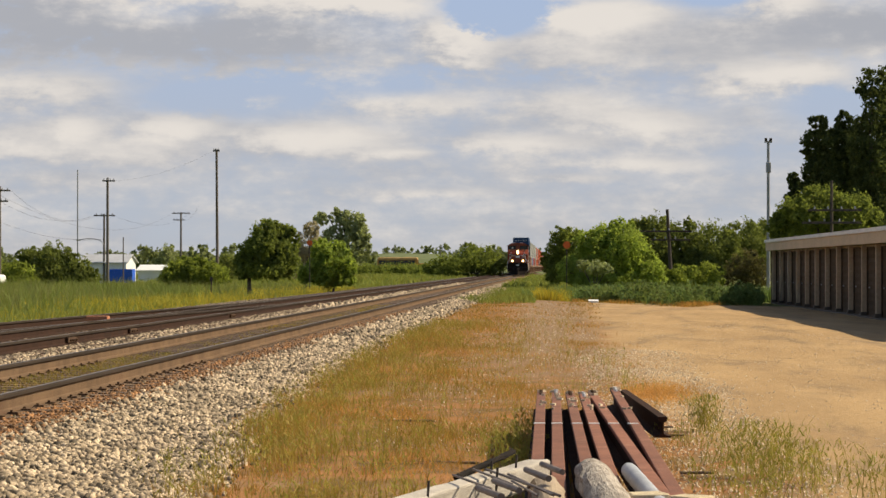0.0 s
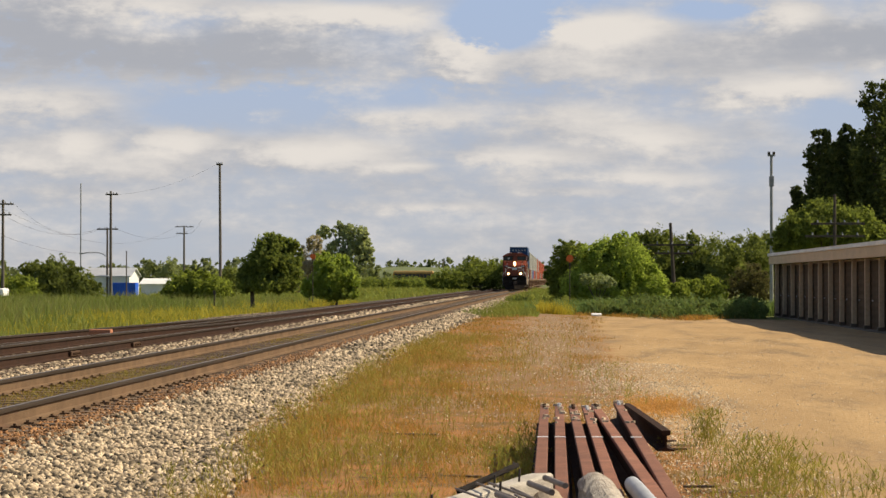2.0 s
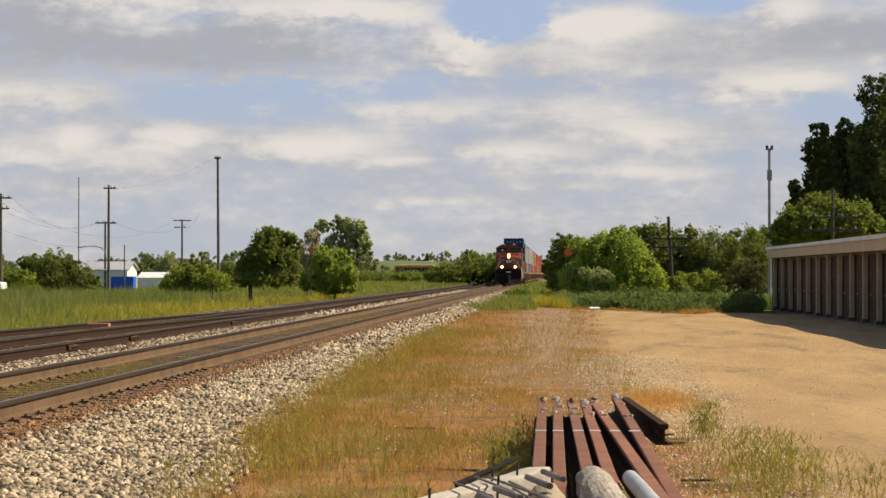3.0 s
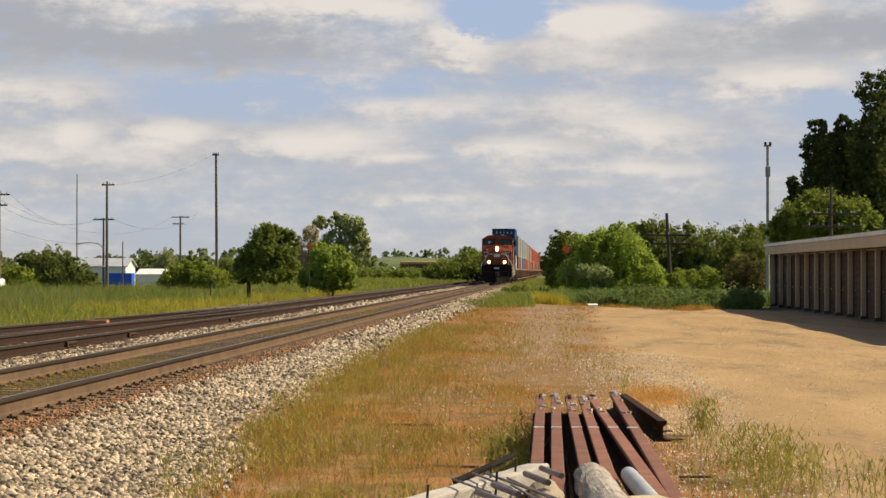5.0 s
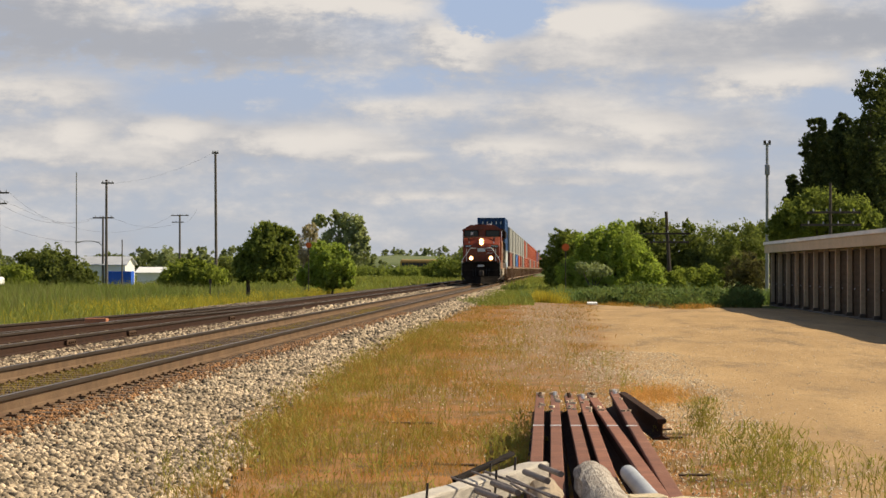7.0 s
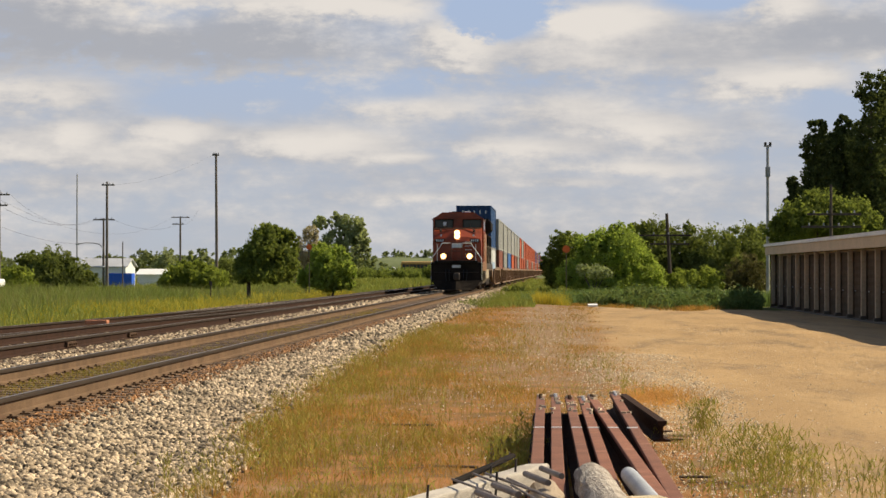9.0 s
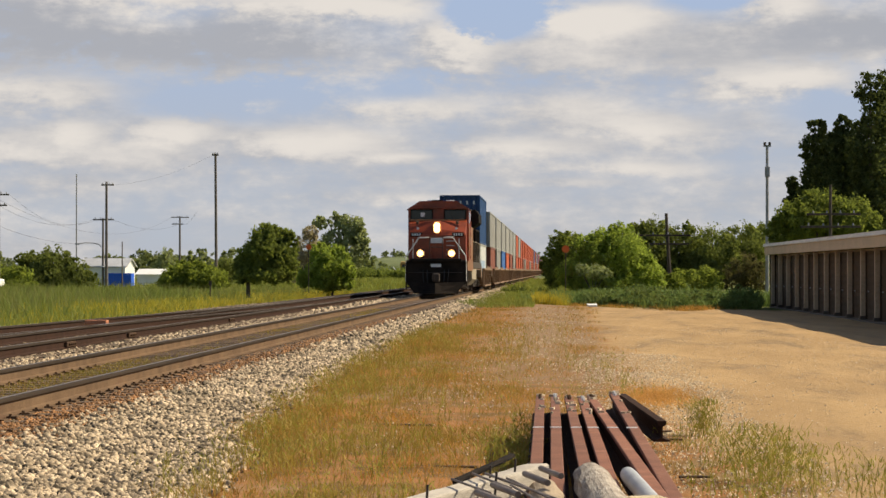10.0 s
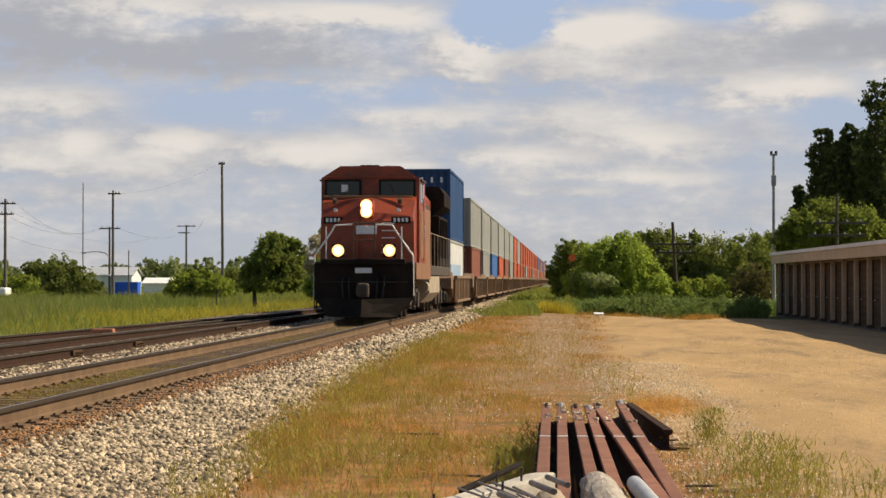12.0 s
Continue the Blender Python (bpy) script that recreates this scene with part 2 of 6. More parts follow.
M = dict(
    # bed colour darkened to stand in for shadow in the gaps between stones
    ballast=material("ballast_bed", (0.1, 0.082, 0.06), (0.06, 0.048, 0.035), 6, 55, 0.95, bump=1, dist=0.03, stain=(0.21, 0.12, 0.06), stain_at=(0.45, 0.7)),
    stone=material("ballast_stone", (0.43, 0.335, 0.225), (0.23, 0.178, 0.115), 1.5, 60, 0.9, island=0.9, bump=0.2),
    stone_dirty=material("dusty_stone", (0.27, 0.2, 0.1), (0.16, 0.125, 0.06), 1.2, 40, 0.95, island=0.4, bump=0.2, stain=(0.2, 0.11, 0.06)),
    stone_dark=material("sooty_stone", (0.27, 0.215, 0.15), (0.13, 0.1, 0.07), 1.2, 40, 0.95, island=0.8, bump=0.2),
    stone_rusty=material("rusty_stone", (0.32, 0.16, 0.065), (0.17, 0.09, 0.042), 1.5, 40, 0.95, island=0.5, bump=0.2),
    gravel=material("white_gravel", (0.62, 0.51, 0.36), (0.45, 0.36, 0.25), 4, 60, 0.9, island=0.35, bump=0.2),
    tie=material("creosoted_timber", (0.09, 0.06, 0.04), (0.15, 0.1, 0.065), 3, 30, 0.95, objrand=0.3, bump=0.6, stretch=(1, 6, 1)),
    rust=material("rusty_steel", (0.118, 0.072, 0.045), (0.075, 0.046, 0.03), 5, 60, 0.85, 0.1, stain=(0.17, 0.09, 0.05), spec=0.08),
    railhead=material("worn_rail_head", (0.24, 0.2, 0.165), (0.16, 0.135, 0.11), 2, 60, 0.5, 0.6, bump=0.1, stretch=(4, 0.3, 1)),
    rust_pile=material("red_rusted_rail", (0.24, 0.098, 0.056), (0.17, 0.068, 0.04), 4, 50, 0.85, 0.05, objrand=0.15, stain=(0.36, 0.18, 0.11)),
    timber=material("weathered_timber", (0.52, 0.47, 0.4), (0.36, 0.32, 0.27), 3, 45, 0.9, bump=0.7, stretch=(1, 1, 8)),
    pipe=material("grey_pipe", (0.4, 0.41, 0.43), (0.32, 0.33, 0.35), 4, 60, 0.55),
    timber_warm=material("fresh_timber", (0.6, 0.5, 0.33), (0.5, 0.4, 0.26), 3, 40, 0.9, bump=0.5, stretch=(1, 8, 1)),
    log=material("checked_log", (0.47, 0.41, 0.34), (0.25, 0.21, 0.17), 9, 40, 0.95, bump=1.0, dist=0.02, stretch=(1.5, 0.35, 1.5), stain=(0.14, 0.11, 0.085)),
    log_brown=material("brown_log", (0.38, 0.3, 0.21), (0.26, 0.2, 0.14), 6, 40, 0.9, bump=0.6, stretch=(2, 0.4, 2)),
    bank=material("grassy_slope", (0.155, 0.18, 0.085), (0.115, 0.14, 0.065), 0.15, 3, 0.95, bump=0.2, spec=0.1),
    # bus body yellow darkened to paint its shaded side, roof paler as if sunlit
    bus_yellow_shaded=material("bus_yellow_shaded", (0.4, 0.2, 0.035), (0.33, 0.165, 0.03), 1, 20, 0.5, bump=0.03),
    bus_roof=material("bus_roof_sunlit", (0.6, 0.36, 0.13), (0.52, 0.3, 0.1), 1, 20, 0.5, bump=0.03),
    pole=material("pole_wood", (0.15, 0.125, 0.105), (0.1, 0.085, 0.07), 2, 30, 0.95, stretch=(6, 6, 0.6)),
    rod_steel=material("dull_rod_steel", (0.25, 0.2, 0.165), (0.15, 0.12, 0.1), 3, 40, 0.6, 0.4),
    steel=material("galvanised_steel", (0.33, 0.33, 0.33), (0.26, 0.26, 0.26), 3, 40, 0.6, 0.4),
    bark=material("bark", (0.11, 0.085, 0.065), (0.06, 0.048, 0.04), 4, 25, 0.95, bump=0.8),
    lot_wall=material("tan_metal_siding", (0.5, 0.37, 0.245), (0.42, 0.31, 0.205), 1.0, 20, 0.85, bump=0.1, spec=0.15),
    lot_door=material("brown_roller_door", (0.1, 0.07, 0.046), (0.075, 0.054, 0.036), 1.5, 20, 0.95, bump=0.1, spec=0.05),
    fascia=material("cream_fascia", (0.5, 0.365, 0.22), (0.43, 0.315, 0.19), 1.0, 25, 0.6, bump=0.1),
    roof_pale=material("pale_roof_metal", (0.7, 0.66, 0.6), (0.58, 0.55, 0.5), 1.0, 20, 0.5, bump=0.05),
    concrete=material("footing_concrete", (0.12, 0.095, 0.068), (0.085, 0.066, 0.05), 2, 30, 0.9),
    rail_head=material("dark_rail_head", (0.04, 0.03, 0.022), (0.06, 0.044, 0.032), 2, 50, 0.7, 0.0, bump=0.1, stretch=(4, 0.3, 1), spec=0.12),
    rail_web=material("dusty_rail_web", (0.17, 0.11, 0.066), (0.12, 0.078, 0.048), 2, 50, 0.9, stain=(0.12, 0.07, 0.045), spec=0.08),
    # brighter copy of the container white, sunlight put into the colour
    container_sunlit=material("sunlit_white_side", (0.6, 0.6, 0.58), (0.52, 0.52, 0.5), 0.6, 12, 0.5, bump=0.05),
    white=material("white_paint", (0.78, 0.78, 0.76), (0.7, 0.7, 0.68), 0.8, 20, 0.6, bump=0.05),
    roofgrey=material("grey_metal_roof", (0.5, 0.51, 0.53), (0.42, 0.43, 0.45), 0.7, 12, 0.5, 0.2, bump=0.05),
    blue=material("bright_blue_paint", (0.02, 0.11, 0.62), (0.018, 0.1, 0.52), 0.8, 15, 0.5, bump=0.05),
    orange_sign=material("orange_sign", (0.75, 0.14, 0.02), (0.65, 0.12, 0.02), 2, 30, 0.6, bump=0.05),
    orange_dull=material("dull_orange_paint", (0.5, 0.2, 0.1), (0.4, 0.16, 0.08), 4, 30, 0.8, bump=0.1),
    loco_red=material("locomotive_red", (0.29, 0.05, 0.016), (0.2, 0.036, 0.013), 1.2, 25, 0.42, stain=(0.085, 0.026, 0.014), stain_at=(0.42, 0.75), bump=0.06),
    loco_black=material("locomotive_black", (0.012, 0.0105, 0.0095), (0.026, 0.02, 0.016), 1.5, 30, 0.9, bump=0.15, spec=0.06),
    loco_dark=material("grimy_underframe", (0.035, 0.028, 0.024), (0.07, 0.052, 0.038), 2, 30, 0.85, bump=0.3),
    # faded red, lightened and warmed to paint the sun on the cab's side
    loco_faded_lit=material("faded_sunlit_red", (0.23, 0.11, 0.052), (0.18, 0.085, 0.04), 1.2, 25, 0.6, stain=(0.22, 0.13, 0.07), stain_at=(0.5, 0.8), bump=0.06),
    # dark web; on the piled rails it paints the shade below the heads
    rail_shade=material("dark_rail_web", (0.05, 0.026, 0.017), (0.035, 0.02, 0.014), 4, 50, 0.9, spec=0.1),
    # emission that imitates the orange halo round each lamp
    reflector=glow_material("headlight_halo", (1.0, 0.42, 0.08), 1.6),
    loco_tan=material("dusty_tank", (0.36, 0.3, 0.22), (0.26, 0.21, 0.15), 2, 30, 0.8, bump=0.2),
    rail_white=material("white_handrail", (0.75, 0.74, 0.7), (0.65, 0.63, 0.6), 4, 40, 0.5, bump=0.05),
    glass=glass_material("cab_glass"),
    glow=glow_material("headlight_glow", (1.0, 0.68, 0.27), 9.0),
    well=material("well_car_brown", (0.22, 0.135, 0.078), (0.16, 0.1, 0.058), 1.0, 25, 0.8, objrand=0.2, stain=(0.13, 0.08, 0.05)),
    tyre=material("wheel_steel", (0.1, 0.075, 0.06), (0.06, 0.05, 0.045), 3, 40, 0.6, 0.5),
    mark=material("pale_marking", (0.7, 0.71, 0.72), (0.6, 0.61, 0.62), 2, 30, 0.6, bump=0.05),
    black_rubber=material("black_rubber", (0.02, 0.02, 0.02), (0.03, 0.03, 0.03), 3, 30, 0.8),
    wire=material("dark_wire", (0.05, 0.05, 0.05), (0.04, 0.04, 0.04), 3, 30, 0.7, bump=0),
)
BOX = {
    "navy blue": material("container_blue", (0.012, 0.053, 0.155), (0.009, 0.041, 0.125), 0.6, 12, 0.55, stain=(0.035, 0.055, 0.09), stain_at=(0.6, 0.9), bump=0.05),
    "white": material("container_white", (0.29, 0.285, 0.265), (0.23, 0.225, 0.21), 0.6, 12, 0.55, objrand=0.12, stain=(0.34, 0.31, 0.27), stain_at=(0.58, 0.9), bump=0.05),
    "orange red": material("container_orange", (0.42, 0.09, 0.035), (0.34, 0.07, 0.03), 0.6, 12, 0.55, objrand=0.15, stain=(0.3, 0.09, 0.05), stain_at=(0.6, 0.9), bump=0.05),
    "grey": material("container_grey", (0.3, 0.3, 0.285), (0.25, 0.25, 0.235), 0.6, 12, 0.55, objrand=0.15, bump=0.05),
    "brown": material("container_brown", (0.22, 0.075, 0.045), (0.18, 0.06, 0.04), 0.6, 12, 0.55, objrand=0.15, bump=0.05),
    "pale": material("pale_blue_marking", (0.22, 0.32, 0.46), (0.34, 0.42, 0.52), 1.2, 12, 0.55, bump=0.05),
    "blue": material("container_mid_blue", (0.05, 0.14, 0.36), (0.04, 0.11, 0.3), 0.6, 12, 0.55, bump=0.05),
}
LEAF = dict(
    bush=leaf_material("bush_leaves", (0.29, 0.33, 0.075), (0.17, 0.21, 0.05), through_light=0.6, island=0.25),
    dark=leaf_material("dark_tree_leaves", (0.21, 0.235, 0.075), (0.125, 0.15, 0.05), through_light=0.5),
    mid=leaf_material("mid_green_leaves", (0.25, 0.285, 0.075), (0.145, 0.178, 0.052), through_light=0.55, island=0.3),
    poplar=leaf_material("poplar_leaves", (0.12, 0.138, 0.055), (0.06, 0.077, 0.033), through_light=0.45),
    pale=leaf_material("grey_green_leaves", (0.4, 0.43, 0.24), (0.27, 0.3, 0.16), through_light=0.5),
    willow=leaf_material("light_green_leaves", (0.39, 0.46, 0.11), (0.24, 0.3, 0.075), through_light=0.6, island=0.25),
    # paler, greyer green: distance haze put into the leaf colour
    far=leaf_material("far_wood_leaves", (0.24, 0.265, 0.14), (0.17, 0.195, 0.105), island=0.35, through_light=0.5),
    verge=leaf_material("dry_verge_grass", (0.33, 0.225, 0.065), (0.2, 0.155, 0.045), 0.42, ((0.66, 0.31, 0.1), (0.48, 0.25, 0.08)), island=0.35),
    weed=leaf_material("tall_weeds", (0.35, 0.285, 0.07), (0.2, 0.17, 0.04), 0.8, ((0.5, 0.3, 0.1), (0.32, 0.215, 0.07))),
    field=leaf_material("field_grass", (0.245, 0.275, 0.075), (0.15, 0.185, 0.05), 0.09, ((0.3, 0.27, 0.075), (0.23, 0.235, 0.06)), island=0.45),
    lush=leaf_material("lush_grass", (0.19, 0.26, 0.095), (0.11, 0.165, 0.062), 0.25, ((0.27, 0.29, 0.11), (0.18, 0.22, 0.08)), island=0.45),
    herb=leaf_material("green_herbs", (0.34, 0.32, 0.08), (0.18, 0.185, 0.045), 3.0, ((0.5, 0.36, 0.13), (0.34, 0.27, 0.085))),
    scrub=leaf_material("brown_scrub", (0.17, 0.15, 0.075), (0.11, 0.105, 0.05), through_light=0.4),
    field_tall=leaf_material("tall_field_weeds", (0.21, 0.25, 0.075), (0.12, 0.155, 0.05), 0.12, ((0.3, 0.25, 0.11), (0.2, 0.21, 0.08)), island=0.45),
    twig=leaf_material("dry_twigs", (0.5, 0.43, 0.31), (0.36, 0.31, 0.22), through_light=0.4),
    straw=leaf_material("orange_straw", (0.72, 0.4, 0.15), (0.5, 0.27, 0.1)),
    mustard=leaf_material("yellow_flowers", (0.56, 0.42, 0.055), (0.31, 0.29, 0.06)),
)


# ======== mesh helpers ========
def bm_box(bm, c, s, rot=None, bevel=0.0):
    m = Matrix.Translation(c) @ (rot or Matrix.Identity(4)) @ Matrix.Diagonal((*s, 1))
    g = bmesh.ops.create_cube(bm, size=1, matrix=m)
    if bevel:
        es = list({e for v in g["verts"] for e in v.link_edges})
        bmesh.ops.bevel(bm, geom=es, offset=bevel, segments=2, affect="EDGES", profile=0.5)
    return bm


def bm_rod(bm, a, b, r0, r1=None, seg=8):
    a, b = Vector(a), Vector(b)
    d = b - a
    m = Matrix.Translation((a + b) / 2) @ d.to_track_quat("Z", "Y").to_matrix().to_4x4()
    bmesh.ops.create_cone(bm, cap_ends=True, segments=seg, radius1=r0, radius2=r0 if r1 is None else r1, depth=d.length, matrix=m)
    return bm


def bm_prism(bm, outline, y0, y1, axis="y"):
    """Extrudes an outline of (x, z) along y, or of (y, z) along x."""
    def P(u, w, t):
        return (u, t, w) if axis == "y" else (t, u, w)
    lo = [bm.verts.new(P(u, w, y0)) for u, w in outline]
    hi = [bm.verts.new(P(u, w, y1)) for u, w in outline]
    n = len(outline)
    bm.faces.new(lo[::-1]), bm.faces.new(hi)
    for i in range(n):
        bm.faces.new((lo[i], lo[(i + 1) % n], hi[(i + 1) % n], hi[i]))
    bmesh.ops.recalc_face_normals(bm, faces=bm.faces)
    return bm


def mesh_of(name, bm, mat, smooth=False):
    me = bpy.data.meshes.new(name)
    bm.to_mesh(me)
    bm.free()
    me.materials.append(mat)
    if smooth:
        for p in me.polygons:
            p.use_smooth = True
    return me


def part(name, bm, mat, parent=None, label="", smooth=False):
    ob = new(name, mesh_of(name, bm, mat, smooth))
    ob.parent = parent
    if label:
        tagged(ob, label)
    return ob


def shared(name, me, parent, m=None):
    ob = new(name, me)
    ob.parent = parent
    if m is not None:
        ob.matrix_basis = m
    return ob


def thing(name, label, category, m=None, group="", kind=""):
    ob = new(name)
    ob.empty_display_size = 0.2
    if m is not None:
        ob.matrix_basis = m
    return tagged(ob, label, category, group, kind)


def raw_mesh(name, verts, faces, mat):
    me = bpy.data.meshes.new(name)
    verts = np.asarray(verts, dtype=np.float32)
    faces = np.asarray(faces, dtype=np.int32)
    n = faces.shape[1]
    me.vertices.add(len(verts))
    me.vertices.foreach_set("co", verts.ravel())
    me.loops.add(faces.size)
    me.loops.foreach_set("vertex_index", faces.ravel())
    me.polygons.add(len(faces))
    me.polygons.foreach_set("loop_start", np.arange(0, faces.size, n, dtype=np.int32))
    me.update(calc_edges=True)
    me.materials.append(mat)
    return me


RNG = np.random.default_rng(7)


def unit(n):
    v = RNG.normal(size=(n, 3))
    return v / np.linalg.norm(v, axis=1, keepdims=True)


def leaves_mesh(name, blobs, count, size, mat, hollow=0.55, knobs=7):
    """A crown of single leaves and sprigs in lumpy clusters. blobs: (centre, radii)."""
    extra = []
    for c, r in blobs:
        for d in unit(knobs):
            q = RNG.uniform(0.16, 0.36)
            extra.append((tuple(np.array(c) + d * np.array(r) * RNG.uniform(0.85, 1.12)), tuple(np.array(r) * q)))
    blobs = list(blobs) + extra
    vol = np.array([r[0] * r[1] + r[1] * r[2] + r[0] * r[2] for _, r in blobs])
    pts, nor = [], []
    for (c, r), k in zip(blobs, (count * vol / vol.sum()).astype(int)):
        sub = max(10, k // 26)
        d = unit(sub)
        lump = np.array(c) + d * np.array(r) * RNG.uniform(hollow, 1.05, (sub, 1))
        which = RNG.integers(0, sub, k)
        lr = np.array(r).mean() * RNG.uniform(0.12, 0.4, (sub, 1))
        p = lump[which] + unit(k) * lr[which] * RNG.uniform(0.02, 1.0, (k, 1)) ** 0.6
        pts.append(p)
        nor.append(d[which] * 0.7 + unit(k) * 0.85)
    p, n = np.concatenate(pts), np.concatenate(nor)
    n /= np.linalg.norm(n, axis=1, keepdims=True)
    a = np.cross(n, unit(len(p)))
    a /= np.linalg.norm(a, axis=1, keepdims=True)
    b = np.cross(n, a)
    s = size * RNG.uniform(0.6, 1.4, (len(p), 1))
    v = np.stack([p - a * s, p + b * s * 0.55, p + a * s, p - b * s * 0.55], axis=1).reshape(-1, 3)
    keep = v.reshape(-1, 4, 3)[:, :, 2].min(axis=1) > 0.02
    v = v.reshape(-1, 4, 3)[keep].reshape(-1, 3)
    f = np.arange(len(v)).reshape(-1, 4)
    return raw_mesh(name, v, f, mat)


def blades_mesh(name, xy, z, height, width, mat, lean=0.35):
    """Grass: each blade a bent strip of three faces' worth of triangles."""
    k = len(xy)
    th = RNG.uniform(0, 2 * np.pi, k)
    lump = np.array([noise.noise((x * 0.9, y * 0.35, 2.0)) for x, y in xy])
    h = height * RNG.uniform(0.35, 1.15, k) * (1 + 0.75 * lump)
    w = width * RNG.uniform(0.6, 1.3, k)
    dx, dy = np.cos(th), np.sin(th)
    lx, ly = RNG.normal(0, lean, k) * h, RNG.normal(0, lean, k) * h
    base = np.column_stack([xy, z])
    side = np.column_stack([dx * w / 2, dy * w / 2, np.zeros(k)])
    mid = base + np.column_stack([lx * 0.35, ly * 0.35, h * 0.55])
    tip = base + np.column_stack([lx, ly, h])
    v = np.stack([base - side, base + side, mid + side * 0.75, mid - side * 0.75, tip], axis=1).reshape(-1, 3)
    i = np.arange(k)[:, None] * 5
    f = np.concatenate([i + [0, 1, 2], i + [0, 2, 3], i + [3, 2, 4]], axis=0)
    return raw_mesh(name, v, f, mat)


# ======== the ground, one sheet to the horizon ========
RT = 0.32                       # top of rail
NEAR_X, FAR_X = -5.91, -9.36    # track centres


def ground_z(x, y):
    x, y = np.asarray(x, dtype=float), np.asarray(y, dtype=float)
    z = 0.03 * np.sin(x * 0.9 + 1) * np.sin(y * 0.23) + 0.02 * np.sin(x * 2.1 + y * 0.6)
    z = np.where((x < -3) & (x > -14), 0.0, z)
    dip = np.clip((x - 6) / 2.5, 0, 1)              # the lot falls a little towards the storage building
    z = z * (1 - 0.7 * dip) - 0.06 * dip
    return z


def ground_material():
    m = bpy.data.materials.new("ground_soil")
    m.use_nodes = True
    tr = m.node_tree
    bs = tr.nodes["Principled BSDF"]
    co = tr.nodes.new("ShaderNodeTexCoord").outputs["Object"]
    sp = tr.nodes.new("ShaderNodeSeparateXYZ")
    tr.links.new(co, sp.inputs[0])
    x, y = sp.outputs[0], sp.outputs[1]
    n_big = noise_out(tr, co, 0.25, 5, 0.6)
    n_mid = noise_out(tr, co, 1.6, 5, 0.65)
    n_fin = noise_out(tr, co, 14, 4, 0.7)
    n_grit = noise_out(tr, co, 70, 2, 0.7)
    wob = op(tr, "MULTIPLY", op(tr, "SUBTRACT", n_mid, 0.5), 2.2)
    xw = op(tr, "ADD", x, wob)
    sand = mixc(tr, steps(tr, noise_out(tr, co, 0.7, 5, 0.65, (1, 0.22, 1)), 0.35, 0.65), (0.43, 0.283, 0.135), (0.35, 0.226, 0.107))
    sand = mixc(tr, steps(tr, n_fin, 0.55, 0.7), sand, (0.235, 0.165, 0.095))
    sand = mixc(tr, op(tr, "MULTIPLY", steps(tr, noise_out(tr, co, 0.5, 6, 0.7, (1.6, 0.35, 1), (3, 9, 0)), 0.48, 0.66), 0.8), sand, (0.225, 0.155, 0.088))
    sand = mixc(tr, steps(tr, noise_out(tr, co, 38, 3, 0.7), 0.6, 0.7), sand, (0.46, 0.36, 0.23))
    dry = mixc(tr, steps(tr, n_mid, 0.4, 0.62), (0.33, 0.16, 0.06), (0.17, 0.105, 0.042))
    bare = mixc(tr, steps(tr, n_fin, 0.4, 0.65), (0.31, 0.2, 0.11), (0.2, 0.127, 0.07))
    dry = mixc(tr, steps(tr, n_big, 0.52, 0.62), dry, bare)
    worn = op(tr, "MULTIPLY", steps(tr, y, 26, 38), op(tr, "MULTIPLY", steps(tr, xw, -1.7, -0.9), op(tr, "SUBTRACT", 1.0, steps(tr, xw, 0.5, 1.1))))
    dry = mixc(tr, worn, dry, bare)
    grass = mixc(tr, steps(tr, n_mid, 0.35, 0.65), (0.11, 0.13, 0.035), (0.16, 0.17, 0.045))
    # bounds: verge to lot, lot to grass, tracks to field
    edge = op(tr, "SUBTRACT", xw, op(tr, "SUBTRACT", 1.4, op(tr, "MULTIPLY", steps(tr, y, 17, 25), 0.5)))
    col = mixc(tr, steps(tr, edge, -0.4, 0.5), dry, sand)
    slant = op(tr, "MULTIPLY", op(tr, "MAXIMUM", op(tr, "SUBTRACT", 5.0, x), 0.0), 2.6)
    col = mixc(tr, steps(tr, op(tr, "SUBTRACT", op(tr, "ADD", y, op(tr, "MULTIPLY", wob, 2.5)), slant), 87, 90), col, grass)
    col = mixc(tr, steps(tr, xw, -13.5, -12.8), grass, col)
    col = mixc(tr, 1.0, col, op(tr, "ADD", op(tr, "MULTIPLY", n_grit, 0.6), 0.7), "MULTIPLY")
    tr.links.new(col, bs.inputs["Base Color"])
    bs.inputs["Roughness"].default_value = 0.95
    bs.inputs["Specular IOR Level"].default_value = 0.15
    bp = tr.nodes.new("ShaderNodeBump")
    bp.inputs["Strength"].default_value, bp.inputs["Distance"].default_value = 0.6, 0.03
    tr.links.new(op(tr, "ADD", n_fin, op(tr, "MULTIPLY", n_grit, 0.4)), bp.inputs["Height"])
    tr.links.new(bp.outputs[0], bs.inputs["Normal"])
    return m


def make_ground():
    xs = np.concatenate([[-3000, -1200, -500, -200, -100, -60, -40], np.linspace(-28, 16, 89), [22, 40, 80, 200, 500, 1200, 3000]])
    ys = np.concatenate([[-600, -200, -60, -20, 0, 6], np.linspace(10, 120, 111), [140, 170, 220, 300, 450, 700, 1100, 1800, 3000, 4500]])
    X, Y = np.meshgrid(xs, ys)
    Z = ground_z(X, Y)
    v = np.column_stack([X.ravel(), Y.ravel(), Z.ravel()])
    nx = len(xs)
    i, j = np.meshgrid(np.arange(nx - 1), np.arange(len(ys) - 1))
    a = (j * nx + i).ravel()
    f = np.column_stack([a, a + 1, a + nx + 1, a + nx])
    g = new("ground", raw_mesh("ground", v, f, ground_material()))
    tagged(g, "sandy lot, dry verge and grassy field as one sheet of earth", "ground", kind="structure")


make_ground()


